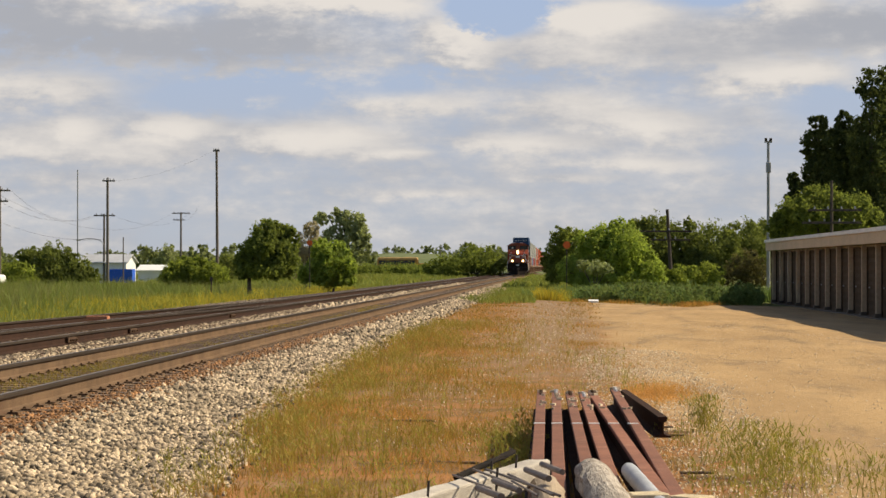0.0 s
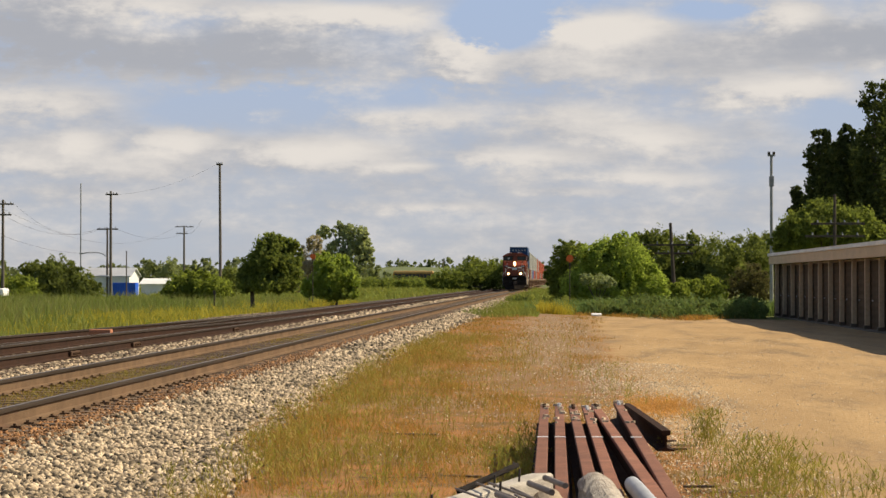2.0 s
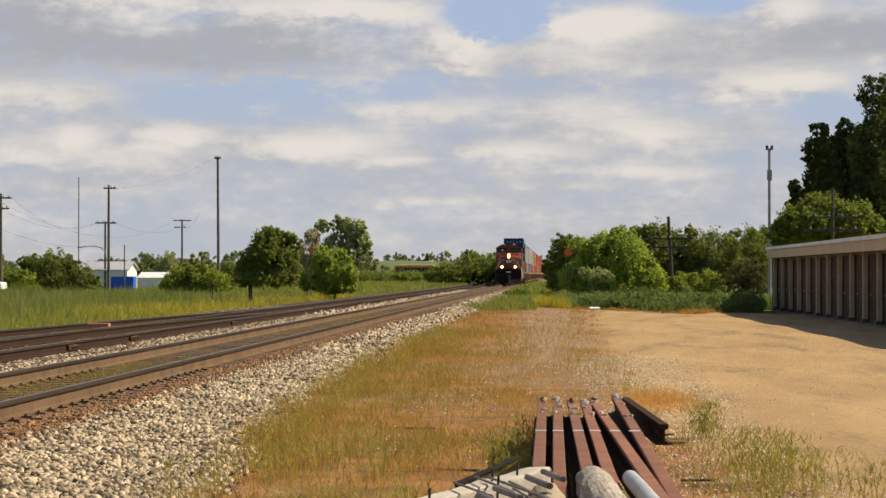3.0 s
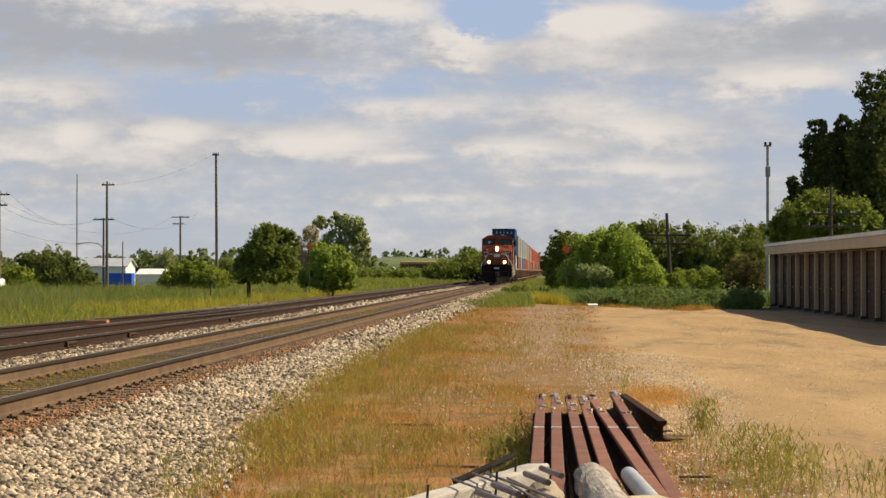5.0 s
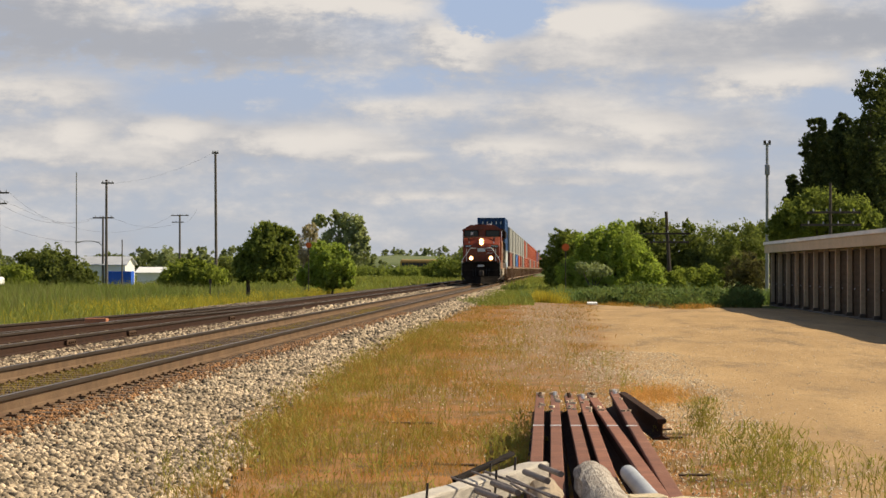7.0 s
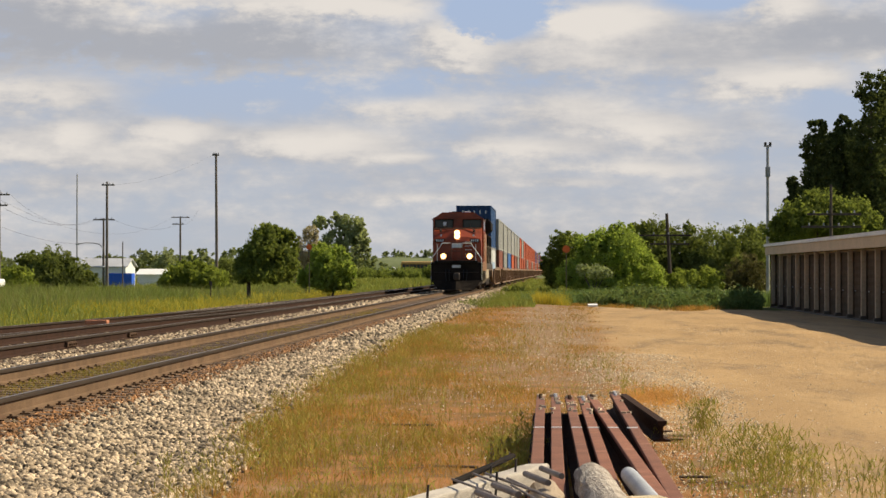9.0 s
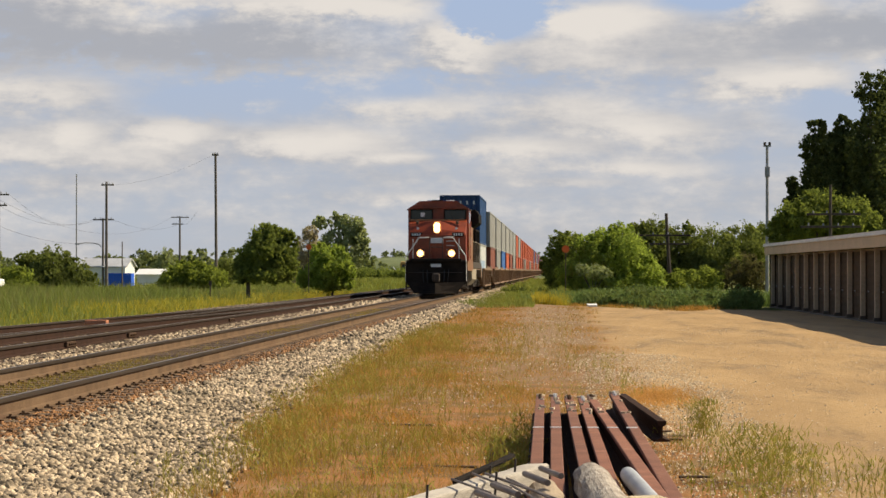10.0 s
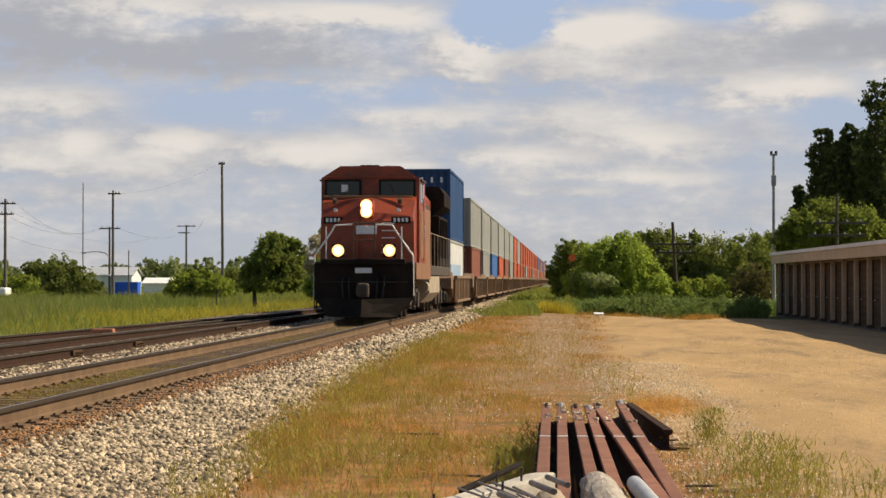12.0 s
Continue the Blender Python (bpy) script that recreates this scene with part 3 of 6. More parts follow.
# ======== railway tracks ========
def rail_profile(s=1.0):
    h = [(0.0365, 0), (0.0375, -0.012), (0.034, -0.036), (0.009, -0.046), (0.008, -0.14), (0.03, -0.152), (0.07, -0.16), (0.07, -0.172)]
    return [(x * s, z) for x, z in h] + [(-x * s, z) for x, z in h[::-1]]


def bm_rail(bm, line, top):
    prof = rail_profile()
    rings = []
    for k, (x, y) in enumerate(line):
        rings.append([bm.verts.new((x + u, y, top + w)) for u, w in prof])
    n = len(prof)
    for a, b in zip(rings, rings[1:]):
        for i in range(n):
            bm.faces.new((a[i], a[(i + 1) % n], b[(i + 1) % n], b[i]))
    bm.faces.new(rings[0]), bm.faces.new(rings[-1][::-1])
    bmesh.ops.recalc_face_normals(bm, faces=bm.faces)
    return bm


def head_strip(bm, line, top):
    prev = None
    for x, y in line:
        cur = [bm.verts.new((x - 0.024, y, top + 0.004)), bm.verts.new((x + 0.024, y, top + 0.004))]
        if prev:
            bm.faces.new((prev[0], prev[1], cur[1], cur[0]))
        prev = cur
    return bm


def straight(x, y0=8.0, y1=900.0):
    return [(x, y) for y in (y0, 20, 40, 80, 160, 320, y1)]


def head_bar(bm, line, top):
    """The rail's head, a shade proud of the web below it."""
    rings = [[bm.verts.new((x + u, y, top + w)) for u, w in ((-0.0385, 0.001), (0.0385, 0.001), (0.0395, -0.014), (0.036, -0.038), (-0.036, -0.038), (-0.0395, -0.014))] for x, y in line]
    for a, b in zip(rings, rings[1:]):
        for i in range(6):
            bm.faces.new((a[i], a[(i + 1) % 6], b[(i + 1) % 6], b[i]))
    bm.faces.new(rings[0]), bm.faces.new(rings[-1][::-1])
    bmesh.ops.recalc_face_normals(bm, faces=bm.faces)
    return bm


def make_track(name, label, lines, tie_y, tie_x, top, plates=0.0, web="rust"):
    tr = thing(name, label, "railway track", kind="structure")
    for ln in lines:
        r = part("rail", bm_rail(bmesh.new(), ln, top), M[web], tr, "rust-brown steel rail with worn head")
        part("head", head_bar(bmesh.new(), ln, top), M["rail_head"], r, "dark worn rail head")
        part("running_surface", head_strip(bmesh.new(), ln, top), M["railhead"], r)
    bm = bm_box(bmesh.new(), (0, 0, 0), (2.6, 0.22, 0.16), bevel=0.012)
    tie = mesh_of("tie", bm, M["tie"])
    bmp = bmesh.new()
    for sx in (-0.7525, 0.7525):
        bm_box(bmp, (sx, 0, 0), (0.34, 0.19, 0.022))
        for px, py in ((-0.1, 0.06), (0.1, -0.06)):
            bm_box(bmp, (sx + px, py, 0.014), (0.026, 0.02, 0.03))
    plate = mesh_of("tie_plate", bmp, M[web])
    z = top - 0.174
    for k, y in enumerate(tie_y):
        jit = random.uniform(-0.02, 0.02)
        t = shared("tie", tie, tr, pose(tie_x(y) + random.uniform(-0.03, 0.03), y + jit, z - 0.08 + random.uniform(-0.004, 0), 0, 0, random.uniform(-0.6, 0.6)))
        if y < plates:
            shared("tie_plate", plate, tr, pose(tie_x(y), y + jit, z + 0.003))
    return tr


def diverge(x0):
    """Rail of the turnout: leaves the siding at 83 m and swings out towards the viewer."""
    return [(x0 - 0.045 * max(0, 83 - y) * (0.35 + 0.65 * min(1, max(0, 83 - y) / 25)), y) for y in (20, 26, 32, 38, 44, 50, 56, 62, 68, 74, 79, 83)]


G = 0.7525
make_track("main_track", "main line track of rusty rails on dark timber ties", [straight(NEAR_X - G), straight(NEAR_X + G)],
           [14 + 0.5 * k for k in range(230)], lambda y: NEAR_X, RT, 32.0, "rail_web")
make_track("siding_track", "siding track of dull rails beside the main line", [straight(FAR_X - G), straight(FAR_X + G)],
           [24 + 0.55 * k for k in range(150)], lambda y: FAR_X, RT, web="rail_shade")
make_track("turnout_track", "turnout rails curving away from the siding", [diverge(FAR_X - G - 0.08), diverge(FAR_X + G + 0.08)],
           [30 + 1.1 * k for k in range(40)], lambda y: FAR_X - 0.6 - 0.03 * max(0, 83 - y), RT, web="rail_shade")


def bed_height(x):
    xs = [-14.2, -12.6, -10.5, -8.2, -7.65, -7.1, -6.6, -5.2, -4.8, -4.4, -3.15]
    zs = [-0.02, 0.1, 0.095, 0.1, 0.06, 0.1, 0.105, 0.105, 0.125, 0.13, -0.02]
    return np.interp(x, xs, zs)


def make_ballast():
    xs = np.array([-14.2, -12.6, -11, -9.4, -8.2, -7.65, -7.1, -6.6, -5.9, -5.2, -4.8, -4.4, -4.0, -3.6, -3.15])
    ys = np.concatenate([np.linspace(8, 100, 93), [120, 160, 220, 320, 500, 900]])
    X, Y = np.meshgrid(xs, ys)
    wob = np.where(X > -3.7, 0.05 * np.sin(Y * 0.7) + 0.04 * np.sin(Y * 1.9 + 1), 0)
    Z = bed_height(X) + RNG.uniform(-0.01, 0.01, X.shape)
    v = np.column_stack([(X + wob).ravel(), Y.ravel(), Z.ravel()])
    nx = len(xs)
    i, j = np.meshgrid(np.arange(nx - 1), np.arange(len(ys) - 1))
    a = (j * nx + i).ravel()
    bed = new("ballast_bed", raw_mesh("ballast_bed", v, np.column_stack([a, a + 1, a + nx + 1, a + nx]), M["ballast"]))
    tagged(bed, "grey crushed-stone ballast bed under the tracks", "ballast", kind="structure")


def ballast_edge(y):
    """Where the crushed stone gives way to the verge."""
    return np.interp(y, [13, 16, 20, 25, 35, 55, 100], [-2.3, -2.45, -2.8, -3.15, -3.3, -3.5, -3.6])


def stone_field(name, label, n, xr, yr, size, power=1.0, mat="stone", to_verge=False):
    """Crushed stones as small irregular wedges, joined."""
    y = yr[0] + (yr[1] - yr[0]) * RNG.uniform(0, 1, n) ** power
    x = RNG.uniform(*xr, n) + RNG.normal(0, 0.12, n)
    if to_verge:
        keep = x < ballast_edge(y) + RNG.normal(0, 0.13, n)
        x, y, n = x[keep], y[keep], int(keep.sum())
    base = np.array([[1, 0, -0.35], [-0.5, 0.85, -0.35], [-0.5, -0.85, -0.35], [0.55, 0.4, 0.45], [-0.55, 0.3, 0.55], [0, -0.65, 0.5]])
    f0 = np.array([[3, 4, 5], [0, 1, 3], [1, 4, 3], [1, 2, 4], [2, 5, 4], [2, 0, 5], [0, 3, 5]])
    s = size * RNG.uniform(0.55, 1.35, n)
    v = base[None] * s[:, None, None] * RNG.uniform(0.65, 1.3, (n, 6, 3))
    ang = RNG.uniform(0, 6.283, n)
    c, sn = np.cos(ang)[:, None], np.sin(ang)[:, None]
    t = RNG.uniform(-1.0, 1.0, n)[:, None]
    vx, vy, vz = v[..., 0] * c - v[..., 1] * sn, v[..., 0] * sn + v[..., 1] * c, v[..., 2]
    vz, vx = vz * np.cos(t) - vx * np.sin(t), vz * np.sin(t) + vx * np.cos(t)
    z = np.maximum(bed_height(x), ground_z(x, y)) + s * RNG.uniform(-0.2, 0.85, n)
    P = np.stack([vx + x[:, None], vy + y[:, None], vz + z[:, None]], axis=-1).reshape(-1, 3)
    F = (np.arange(n)[:, None, None] * 6 + f0[None]).reshape(-1, 3)
    tagged(new(name, raw_mesh(name, P, F, M[mat])), label, "ballast stones", kind="stuff")


make_ballast()


def dirty_bed():
    """Rusty dirt on the bed beside the rails of the main line, earthy under the siding."""
    tr = M["ballast"].node_tree
    bs = tr.nodes["Principled BSDF"]
    old = bs.inputs["Base Color"].links[0].from_socket
    co = tr.nodes.new("ShaderNodeTexCoord").outputs["Object"]
    sp = tr.nodes.new("ShaderNodeSeparateXYZ")
    tr.links.new(co, sp.inputs[0])
    n = noise_out(tr, co, 2.2, 5, 0.7)
    xw = op(tr, "ADD", sp.outputs[0], op(tr, "MULTIPLY", op(tr, "SUBTRACT", n, 0.5), 0.9))
    rim = op(tr, "MULTIPLY", steps(tr, xw, -5.4, -5.2), op(tr, "SUBTRACT", 1.0, steps(tr, xw, -4.6, -4.3)))
    col = mixc(tr, rim, old, mixc(tr, n, (0.1, 0.055, 0.026), (0.25, 0.13, 0.052)))
    sid = op(tr, "SUBTRACT", 1.0, steps(tr, xw, -8.9, -8.3))
    col = mixc(tr, op(tr, "MULTIPLY", sid, 0.8), col, (0.06, 0.043, 0.031))
    tr.links.new(col, bs.inputs["Base Color"])


dirty_bed()
stone_field("ballast_stones", "pale grey crushed stones on the ballast shoulder", 56000, (-4.35, -2.25), (14.0, 42), 0.028, 1.35, "stone", True)
stone_field("ballast_stones", "pale grey crushed stones between the tracks", 26000, (-8.5, -6.9), (24, 75), 0.037, 1.25)
stone_field("ballast_stones", "pale grey crushed stones further along the shoulder", 11000, (-4.35, -3.0), (40, 100), 0.05, 1.2, "stone", True)
stone_field("ballast_stones", "rust-stained chips beside the main line rail", 16000, (-5.1, -4.25), (15, 70), 0.022, 1.4, "stone_rusty")
stone_field("ballast_stones", "small dirty stones between the main line rails", 12000, (-6.7, -5.0), (18, 60), 0.02, 1.3, "stone_dirty")
stone_field("ballast_stones", "pale grey stones beyond the siding", 22000, (-13.2, -8.6), (34, 95), 0.04, 1.2, "stone_dark")
stone_field("ballast_stones", "pale grey crushed stones far between the tracks", 7000, (-8.4, -6.95), (74, 190), 0.075, 1.0)
stone_field("ballast_stones", "pale grey crushed stones on the far shoulder", 4000, (-4.6, -3.5), (95, 190), 0.08, 1.0)


# ======== the train ========
SPEED = 21.3


def train_y(t):
    """Distance of the headlight from the viewer along the line."""
    return 322.2 - SPEED * t


MOVING = []      # (object, offset along the line behind the headlight)
WHEELS = []      # (wheelset object, local pose, radius)


def bm_wheelset(r):
    bm = bmesh.new()
    bm_rod(bm, (-0.95, 0, 0), (0.95, 0, 0), 0.08, seg=8)
    for s in (-1, 1):
        bm_rod(bm, (s * 0.68, 0, 0), (s * 0.82, 0, 0), r, seg=20)
        bm_rod(bm, (s * 0.66, 0, 0), (s * 0.70, 0, 0), r + 0.03, seg=20)
    for k in range(3):
        a = k * 2.094
        for s in (-1, 1):
            bm_box(bm, (s * 0.83, math.cos(a) * r * 0.55, math.sin(a) * r * 0.55), (0.02, 0.12, 0.12))
    return bm


def make_locomotive():
    L = thing("locomotive", "red diesel freight locomotive with lit headlights, grimy black pilot", "locomotive")
    # local: x across, y back from the headlight, z above rail
    bm = bm_box(bmesh.new(), (0, 9.75, 1.5), (2.95, 21.2, 0.34), bevel=0.03)
    part("underframe", bm, M["loco_dark"], L)
    # nose with raked top
    bm = bmesh.new()
    prof = [(0.02, 1.67), (0.02, 2.95), (0.12, 3.1), (0.5, 3.52), (1.35, 3.75), (1.35, 1.67)]
    v = {}
    for sx, w in ((-1, 0), (1, 0)):
        for k, (y, z) in enumerate(prof):
            half = 1.42 if k in (0, 4, 5) else (1.40 if k in (1,) else (1.36 if k == 2 else 1.40))
            yy = y + (0.22 if k in (0, 1, 2, 3) else 0)
            v[sx, k] = bm.verts.new((sx * half, yy, z))
    for k, (y, z) in enumerate(prof):
        v[0, k] = bm.verts.new((0, y, z + (0.14 if k in (2, 3) else 0.0)))
    n = len(prof)
    for k in range(n - 1):
        bm.faces.new((v[-1, k], v[0, k], v[0, k + 1], v[-1, k + 1]))
        bm.faces.new((v[0, k], v[1, k], v[1, k + 1], v[0, k + 1]))
    bm.faces.new([v[-1, k] for k in range(n)])
    bm.faces.new([v[1, k] for k in range(n)][::-1])
    bmesh.ops.recalc_face_normals(bm, faces=bm.faces)
    nose = part("nose", bm, M["loco_red"], L)
    part("nose_door", bm_box(bmesh.new(), (-0.55, 0.06, 2.35), (0.62, 0.06, 1.25), Matrix.Rotation(-0.14, 4, "Z"), 0.02), M["loco_red"], nose)
    # cab with chamfered roof
    cab_out = [(-1.5, 1.67), (1.5, 1.67), (1.5, 4.3), (1.3, 4.42), (0.92, 4.66), (-0.92, 4.66), (-1.3, 4.42), (-1.5, 4.3)]
    cab = part("cab", bm_prism(bmesh.new(), cab_out, 1.3, 4.0), M["loco_red"], L)
    for s in (-1, 1):
        part("windshield", bm_box(bmesh.new(), (s * 0.83, 1.285, 3.98), (1.02, 0.04, 0.44), bevel=0.015), M["glass"], cab, "dark windshield pane")
        for yy in (2.05, 3.1):
            part("side_window", bm_box(bmesh.new(), (s * 1.495, yy, 3.85), (0.03, 0.75, 0.6), bevel=0.01), M["glass"], cab)
    part("brow", bm_box(bmesh.new(), (0, 1.26, 4.32), (2.7, 0.1, 0.06), bevel=0.01), M["loco_red"], cab)
    # hood, radiator, exhaust
    hood_out = [(-1.0, 1.67), (1.0, 1.67), (1.0, 4.05), (0.8, 4.32), (-0.8, 4.32), (-1.0, 4.05)]
    hood = part("hood", bm_prism(bmesh.new(), hood_out, 4.0, 15.4), M["loco_red"], L)
    rad_out = [(-1.0, 1.67), (1.0, 1.67), (1.0, 3.5), (1.5, 3.9), (1.5, 4.35), (1.3, 4.62), (-1.3, 4.62), (-1.5, 4.35), (-1.5, 3.9), (-1.0, 3.5)]
    rad = part("radiator", bm_prism(bmesh.new(), rad_out, 15.42, 20.0), M["loco_black"], L)
    part("rear_cabinet", bm_box(bmesh.new(), (0, 17.3, 2.6), (2.75, 5.4, 1.85), bevel=0.04), M["loco_black"], L)
    for k in range(8):
        part("louvre", bm_box(bmesh.new(), (1.39, 14.95 + 0.62 * k, 2.7), (0.03, 0.5, 1.4), Matrix.Rotation(0.12, 4, "Z")), M["loco_dark"], rad)
    for k in range(5):
        part("hood_door", bm_box(bmesh.new(), (1.02, 7.8 + k * 1.42, 2.9), (0.05, 1.3, 1.9), bevel=0.01), M["loco_dark"], hood)
    # panels on the sunny side only, sunlight painted in by the lighter red
    for k in range(6):
        part("cab_panel", bm_box(bmesh.new(), (1.505, 1.7 + k * 0.42, 2.6), (0.02, 0.36, 1.5)), M["loco_faded_lit"], cab)
    part("exhaust_stack", bm_box(bmesh.new(), (0, 10, 4.45), (0.9, 1.6, 0.25), bevel=0.03), M["loco_black"], hood)
    part("air_intake", bm_box(bmesh.new(), (0.0, 5.2, 4.45), (1.5, 1.8, 0.3), bevel=0.05), M["loco_black"], hood)
    # electrical cabinet behind the cab, its sunlit look put into the colour
    part("equipment_box", bm_box(bmesh.new(), (1.25, 5.5, 2.4), (0.5, 3.0, 2.1), bevel=0.03), M["loco_faded_lit"], L, "faded red side cabinet with sunlit warmth in its colour")
    part("side_skirt", bm_box(bmesh.new(), (1.49, 3.4, 1.45), (0.04, 7.0, 0.5), bevel=0.01), M["loco_faded_lit"], L)
    # lights
    for z in (3.22, 3.42):
        # outer ring glows by itself to draw the halo; the lens is the lamp
        h = part("headlight", bm_rod(bmesh.new(), (0, 0.0, z), (0, -0.09, z), 0.17, 0.18, 20), M["reflector"], L, "glowing ring that stands in for the lamp's orange halo")
        part("lens", bm_rod(bmesh.new(), (0, -0.09, z), (0, -0.11, z), 0.12, 0.11, 16), M["glow"], h, "glowing warm headlight lens")
    part("headlight_housing", bm_box(bmesh.new(), (0, 0.18, 3.32), (0.42, 0.42, 0.56), bevel=0.05), M["loco_red"], L)
    for s in (-1, 1):
        d = part("ditch_light", bm_box(bmesh.new(), (s * 0.76, -0.85, 2.05), (0.4, 0.22, 0.4), bevel=0.05), M["loco_black"], L)
        part("reflector", bm_rod(bmesh.new(), (s * 0.76, -0.95, 2.05), (s * 0.76, -0.968, 2.05), 0.18, 0.18, 20), M["reflector"], d)
        part("lens", bm_rod(bmesh.new(), (s * 0.76, -0.96, 2.05), (s * 0.76, -0.985, 2.05), 0.11, 0.1, 16), M["glow"], d, "glowing warm ditch light lens")
        b = part("number_board", bm_box(bmesh.new(), (s * 1.02, 0.14, 2.98), (0.58, 0.05, 0.2), Matrix.Rotation(s * 0.15, 4, "Z"), 0.01), M["loco_black"], L)
        bm = bmesh.new()
        for k in range(4):
            bm_box(bm, (s * 1.02 - 0.18 + k * 0.12, 0.105 + s * (-0.18 + k * 0.12) * 0.15, 2.98), (0.07, 0.01, 0.12))
        part("bars", bm, M["mark"], b)
    # pilot, plow, steps, coupler
    part("pilot", bm_prism(bmesh.new(), [(-1.47, 1.65), (-1.47, 0.62), (-1.1, 0.25), (1.1, 0.25), (1.47, 0.62), (1.47, 1.65)], -1.01, -0.89), M["loco_black"], L)
    part("anticlimber", bm_box(bmesh.new(), (0, -1.05, 1.72), (2.5, 0.3, 0.16), bevel=0.03), M["loco_black"], L)
    plow = bmesh.new()
    for s in (-1, 1):
        q = [(0, -1.6, 0.62), (0, -1.9, 0.1), (s * 1.02, -1.35, 0.1), (s * 1.46, -1.03, 0.66)]
        vs = [plow.verts.new(p) for p in q] + [plow.verts.new((p[0], p[1] + 0.05, p[2])) for p in q]
        plow.faces.new(vs[:4]), plow.faces.new(vs[4:][::-1])
        for i in range(4):
            plow.faces.new((vs[i], vs[(i + 1) % 4], vs[4 + (i + 1) % 4], vs[4 + i]))
    bmesh.ops.recalc_face_normals(plow, faces=plow.faces)
    part("snow_plow", plow, M["loco_black"], L)
    c = bmesh.new()
    bm_box(c, (0, -1.4, 0.86), (0.3, 0.9, 0.28), bevel=0.04)
    bm_box(c, (0.06, -1.85, 0.88), (0.36, 0.3, 0.42), bevel=0.08)
    part("coupler", c, M["loco_dark"], L)
    for s in (-1, 1):
        st = bmesh.new()
        for k in range(4):
            bm_box(st, (s * 1.32, -0.55, 0.4 + 0.36 * k), (0.34, 0.55, 0.04))
        for yy in (-0.84, -0.28):
            bm_box(st, (s * 1.47, yy, 0.95), (0.04, 0.05, 1.3))
        part("step", st, M["loco_dark"], L)
        hr = bmesh.new()
        for a, b in (((0.35, -0.9, 2.82), (0.85, -0.9, 2.8)), ((0.85, -0.9, 2.8), (0.95, -0.9, 2.62)), ((0.95, -0.9, 2.62), (1.46, -0.9, 1.9)), ((1.46, -0.9, 1.9), (1.47, -0.9, 0.7))):
            bm_rod(hr, (s * a[0], a[1], a[2]), (s * b[0], b[1], b[2]), 0.024, seg=6)
        part("handrail", hr, M["rail_white"], L, "white painted handrail")
        post = bmesh.new()
        bm_rod(post, (s * 1.12, -0.9, 1.75), (s * 1.12, -0.9, 2.75), 0.02, seg=6)
        part("stanchion", post, M["rail_white"], L)
        side = bmesh.new()
        bm_rod(side, (s * 1.45, 4.2, 2.75), (s * 1.45, 20, 2.75), 0.014, seg=6)
        for k in range(9):
            bm_rod(side, (s * 1.45, 4.3 + k * 1.96, 1.67), (s * 1.45, 4.3 + k * 1.96, 2.75), 0.012, seg=6)
        part("side_rail", side, M["loco_tan"], L)
    # nose fittings: grab irons, air hoses, cable receptacle, step lights, uncoupling lever
    for k in range(5):
        part("grab_iron", bm_rod(bmesh.new(), (0.45, -0.02 + 0.03, 2.0 + 0.22 * k), (0.85, 0.05, 2.0 + 0.22 * k), 0.015, seg=6), M["rail_white"], nose)
    gate = bmesh.new()
    for a, b in (((-0.32, -0.9, 1.8), (-0.32, -0.9, 2.86)), ((0.32, -0.9, 1.8), (0.32, -0.9, 2.86)), ((-0.32, -0.9, 2.86), (0.32, -0.9, 2.86)), ((-0.32, -0.9, 2.35), (0.32, -0.9, 2.35))):
        bm_rod(gate, a, b, 0.018, seg=6)
    part("front_gate", gate, M["loco_dark"], L)
    part("nose_plate", bm_box(bmesh.new(), (0.0, -0.02, 2.68), (0.62, 0.05, 0.26), bevel=0.02), M["mark"], nose, "pale badge plate")
    part("cable_box", bm_box(bmesh.new(), (0, -1.03, 1.46), (0.5, 0.08, 0.16), bevel=0.02), M["mark"], L)
    for x in (-0.62, -0.42, 0.42, 0.62):
        hose = bmesh.new()
        pts = [(x, -1.02, 1.25), (x, -1.2, 1.05), (x * 0.95, -1.24, 0.75), (x * 0.9, -1.2, 0.55)]
        for a, b in zip(pts, pts[1:]):
            bm_rod(hose, a, b, 0.025, seg=6)
        part("air_hose", hose, M["black_rubber"], L)
    part("uncoupling_lever", bm_rod(bmesh.new(), (-1.3, -1.05, 1.12), (1.3, -1.05, 1.12), 0.016, seg=6), M["loco_dark"], L)
    for s in (-1, 1):
        part("class_light", bm_rod(bmesh.new(), (s * 0.95, 0.2, 3.28), (s * 0.95, 0.1, 3.28), 0.06, seg=12), M["mark"], nose)
        part("wiper", bm_rod(bmesh.new(), (s * 0.83, 1.24, 3.72), (s * 0.6, 1.24, 4.08), 0.012, seg=5), M["loco_dark"], cab)
        frm = bmesh.new()
        for zz in (3.74, 4.22):
            bm_box(frm, (s * 0.83, 1.275, zz), (1.1, 0.05, 0.05))
        for xx in (0.3, 1.36):
            bm_box(frm, (s * xx, 1.275, 3.98), (0.05, 0.05, 0.53))
        part("windshield_frame", frm, M["loco_black"], cab)
        part("sunshade", bm_box(bmesh.new(), (s * 1.53, 2.5, 4.24), (0.1, 1.9, 0.05)), M["loco_dark"], cab)
    part("warm_stripe", bm_box(bmesh.new(), (0, 0.6, 3.7), (2.72, 0.06, 0.07), bevel=0.01), M["loco_faded_lit"], nose)
    part("seat_paper", bm_box(bmesh.new(), (-0.78, 1.258, 3.98), (0.2, 0.008, 0.22)), M["mark"], cab, "pale sheet behind the windshield")
    # tanks and trucks
    tank = [(-1.45, 1.3), (-1.45, 0.75), (-1.15, 0.42), (1.15, 0.42), (1.45, 0.75), (1.45, 1.3)]
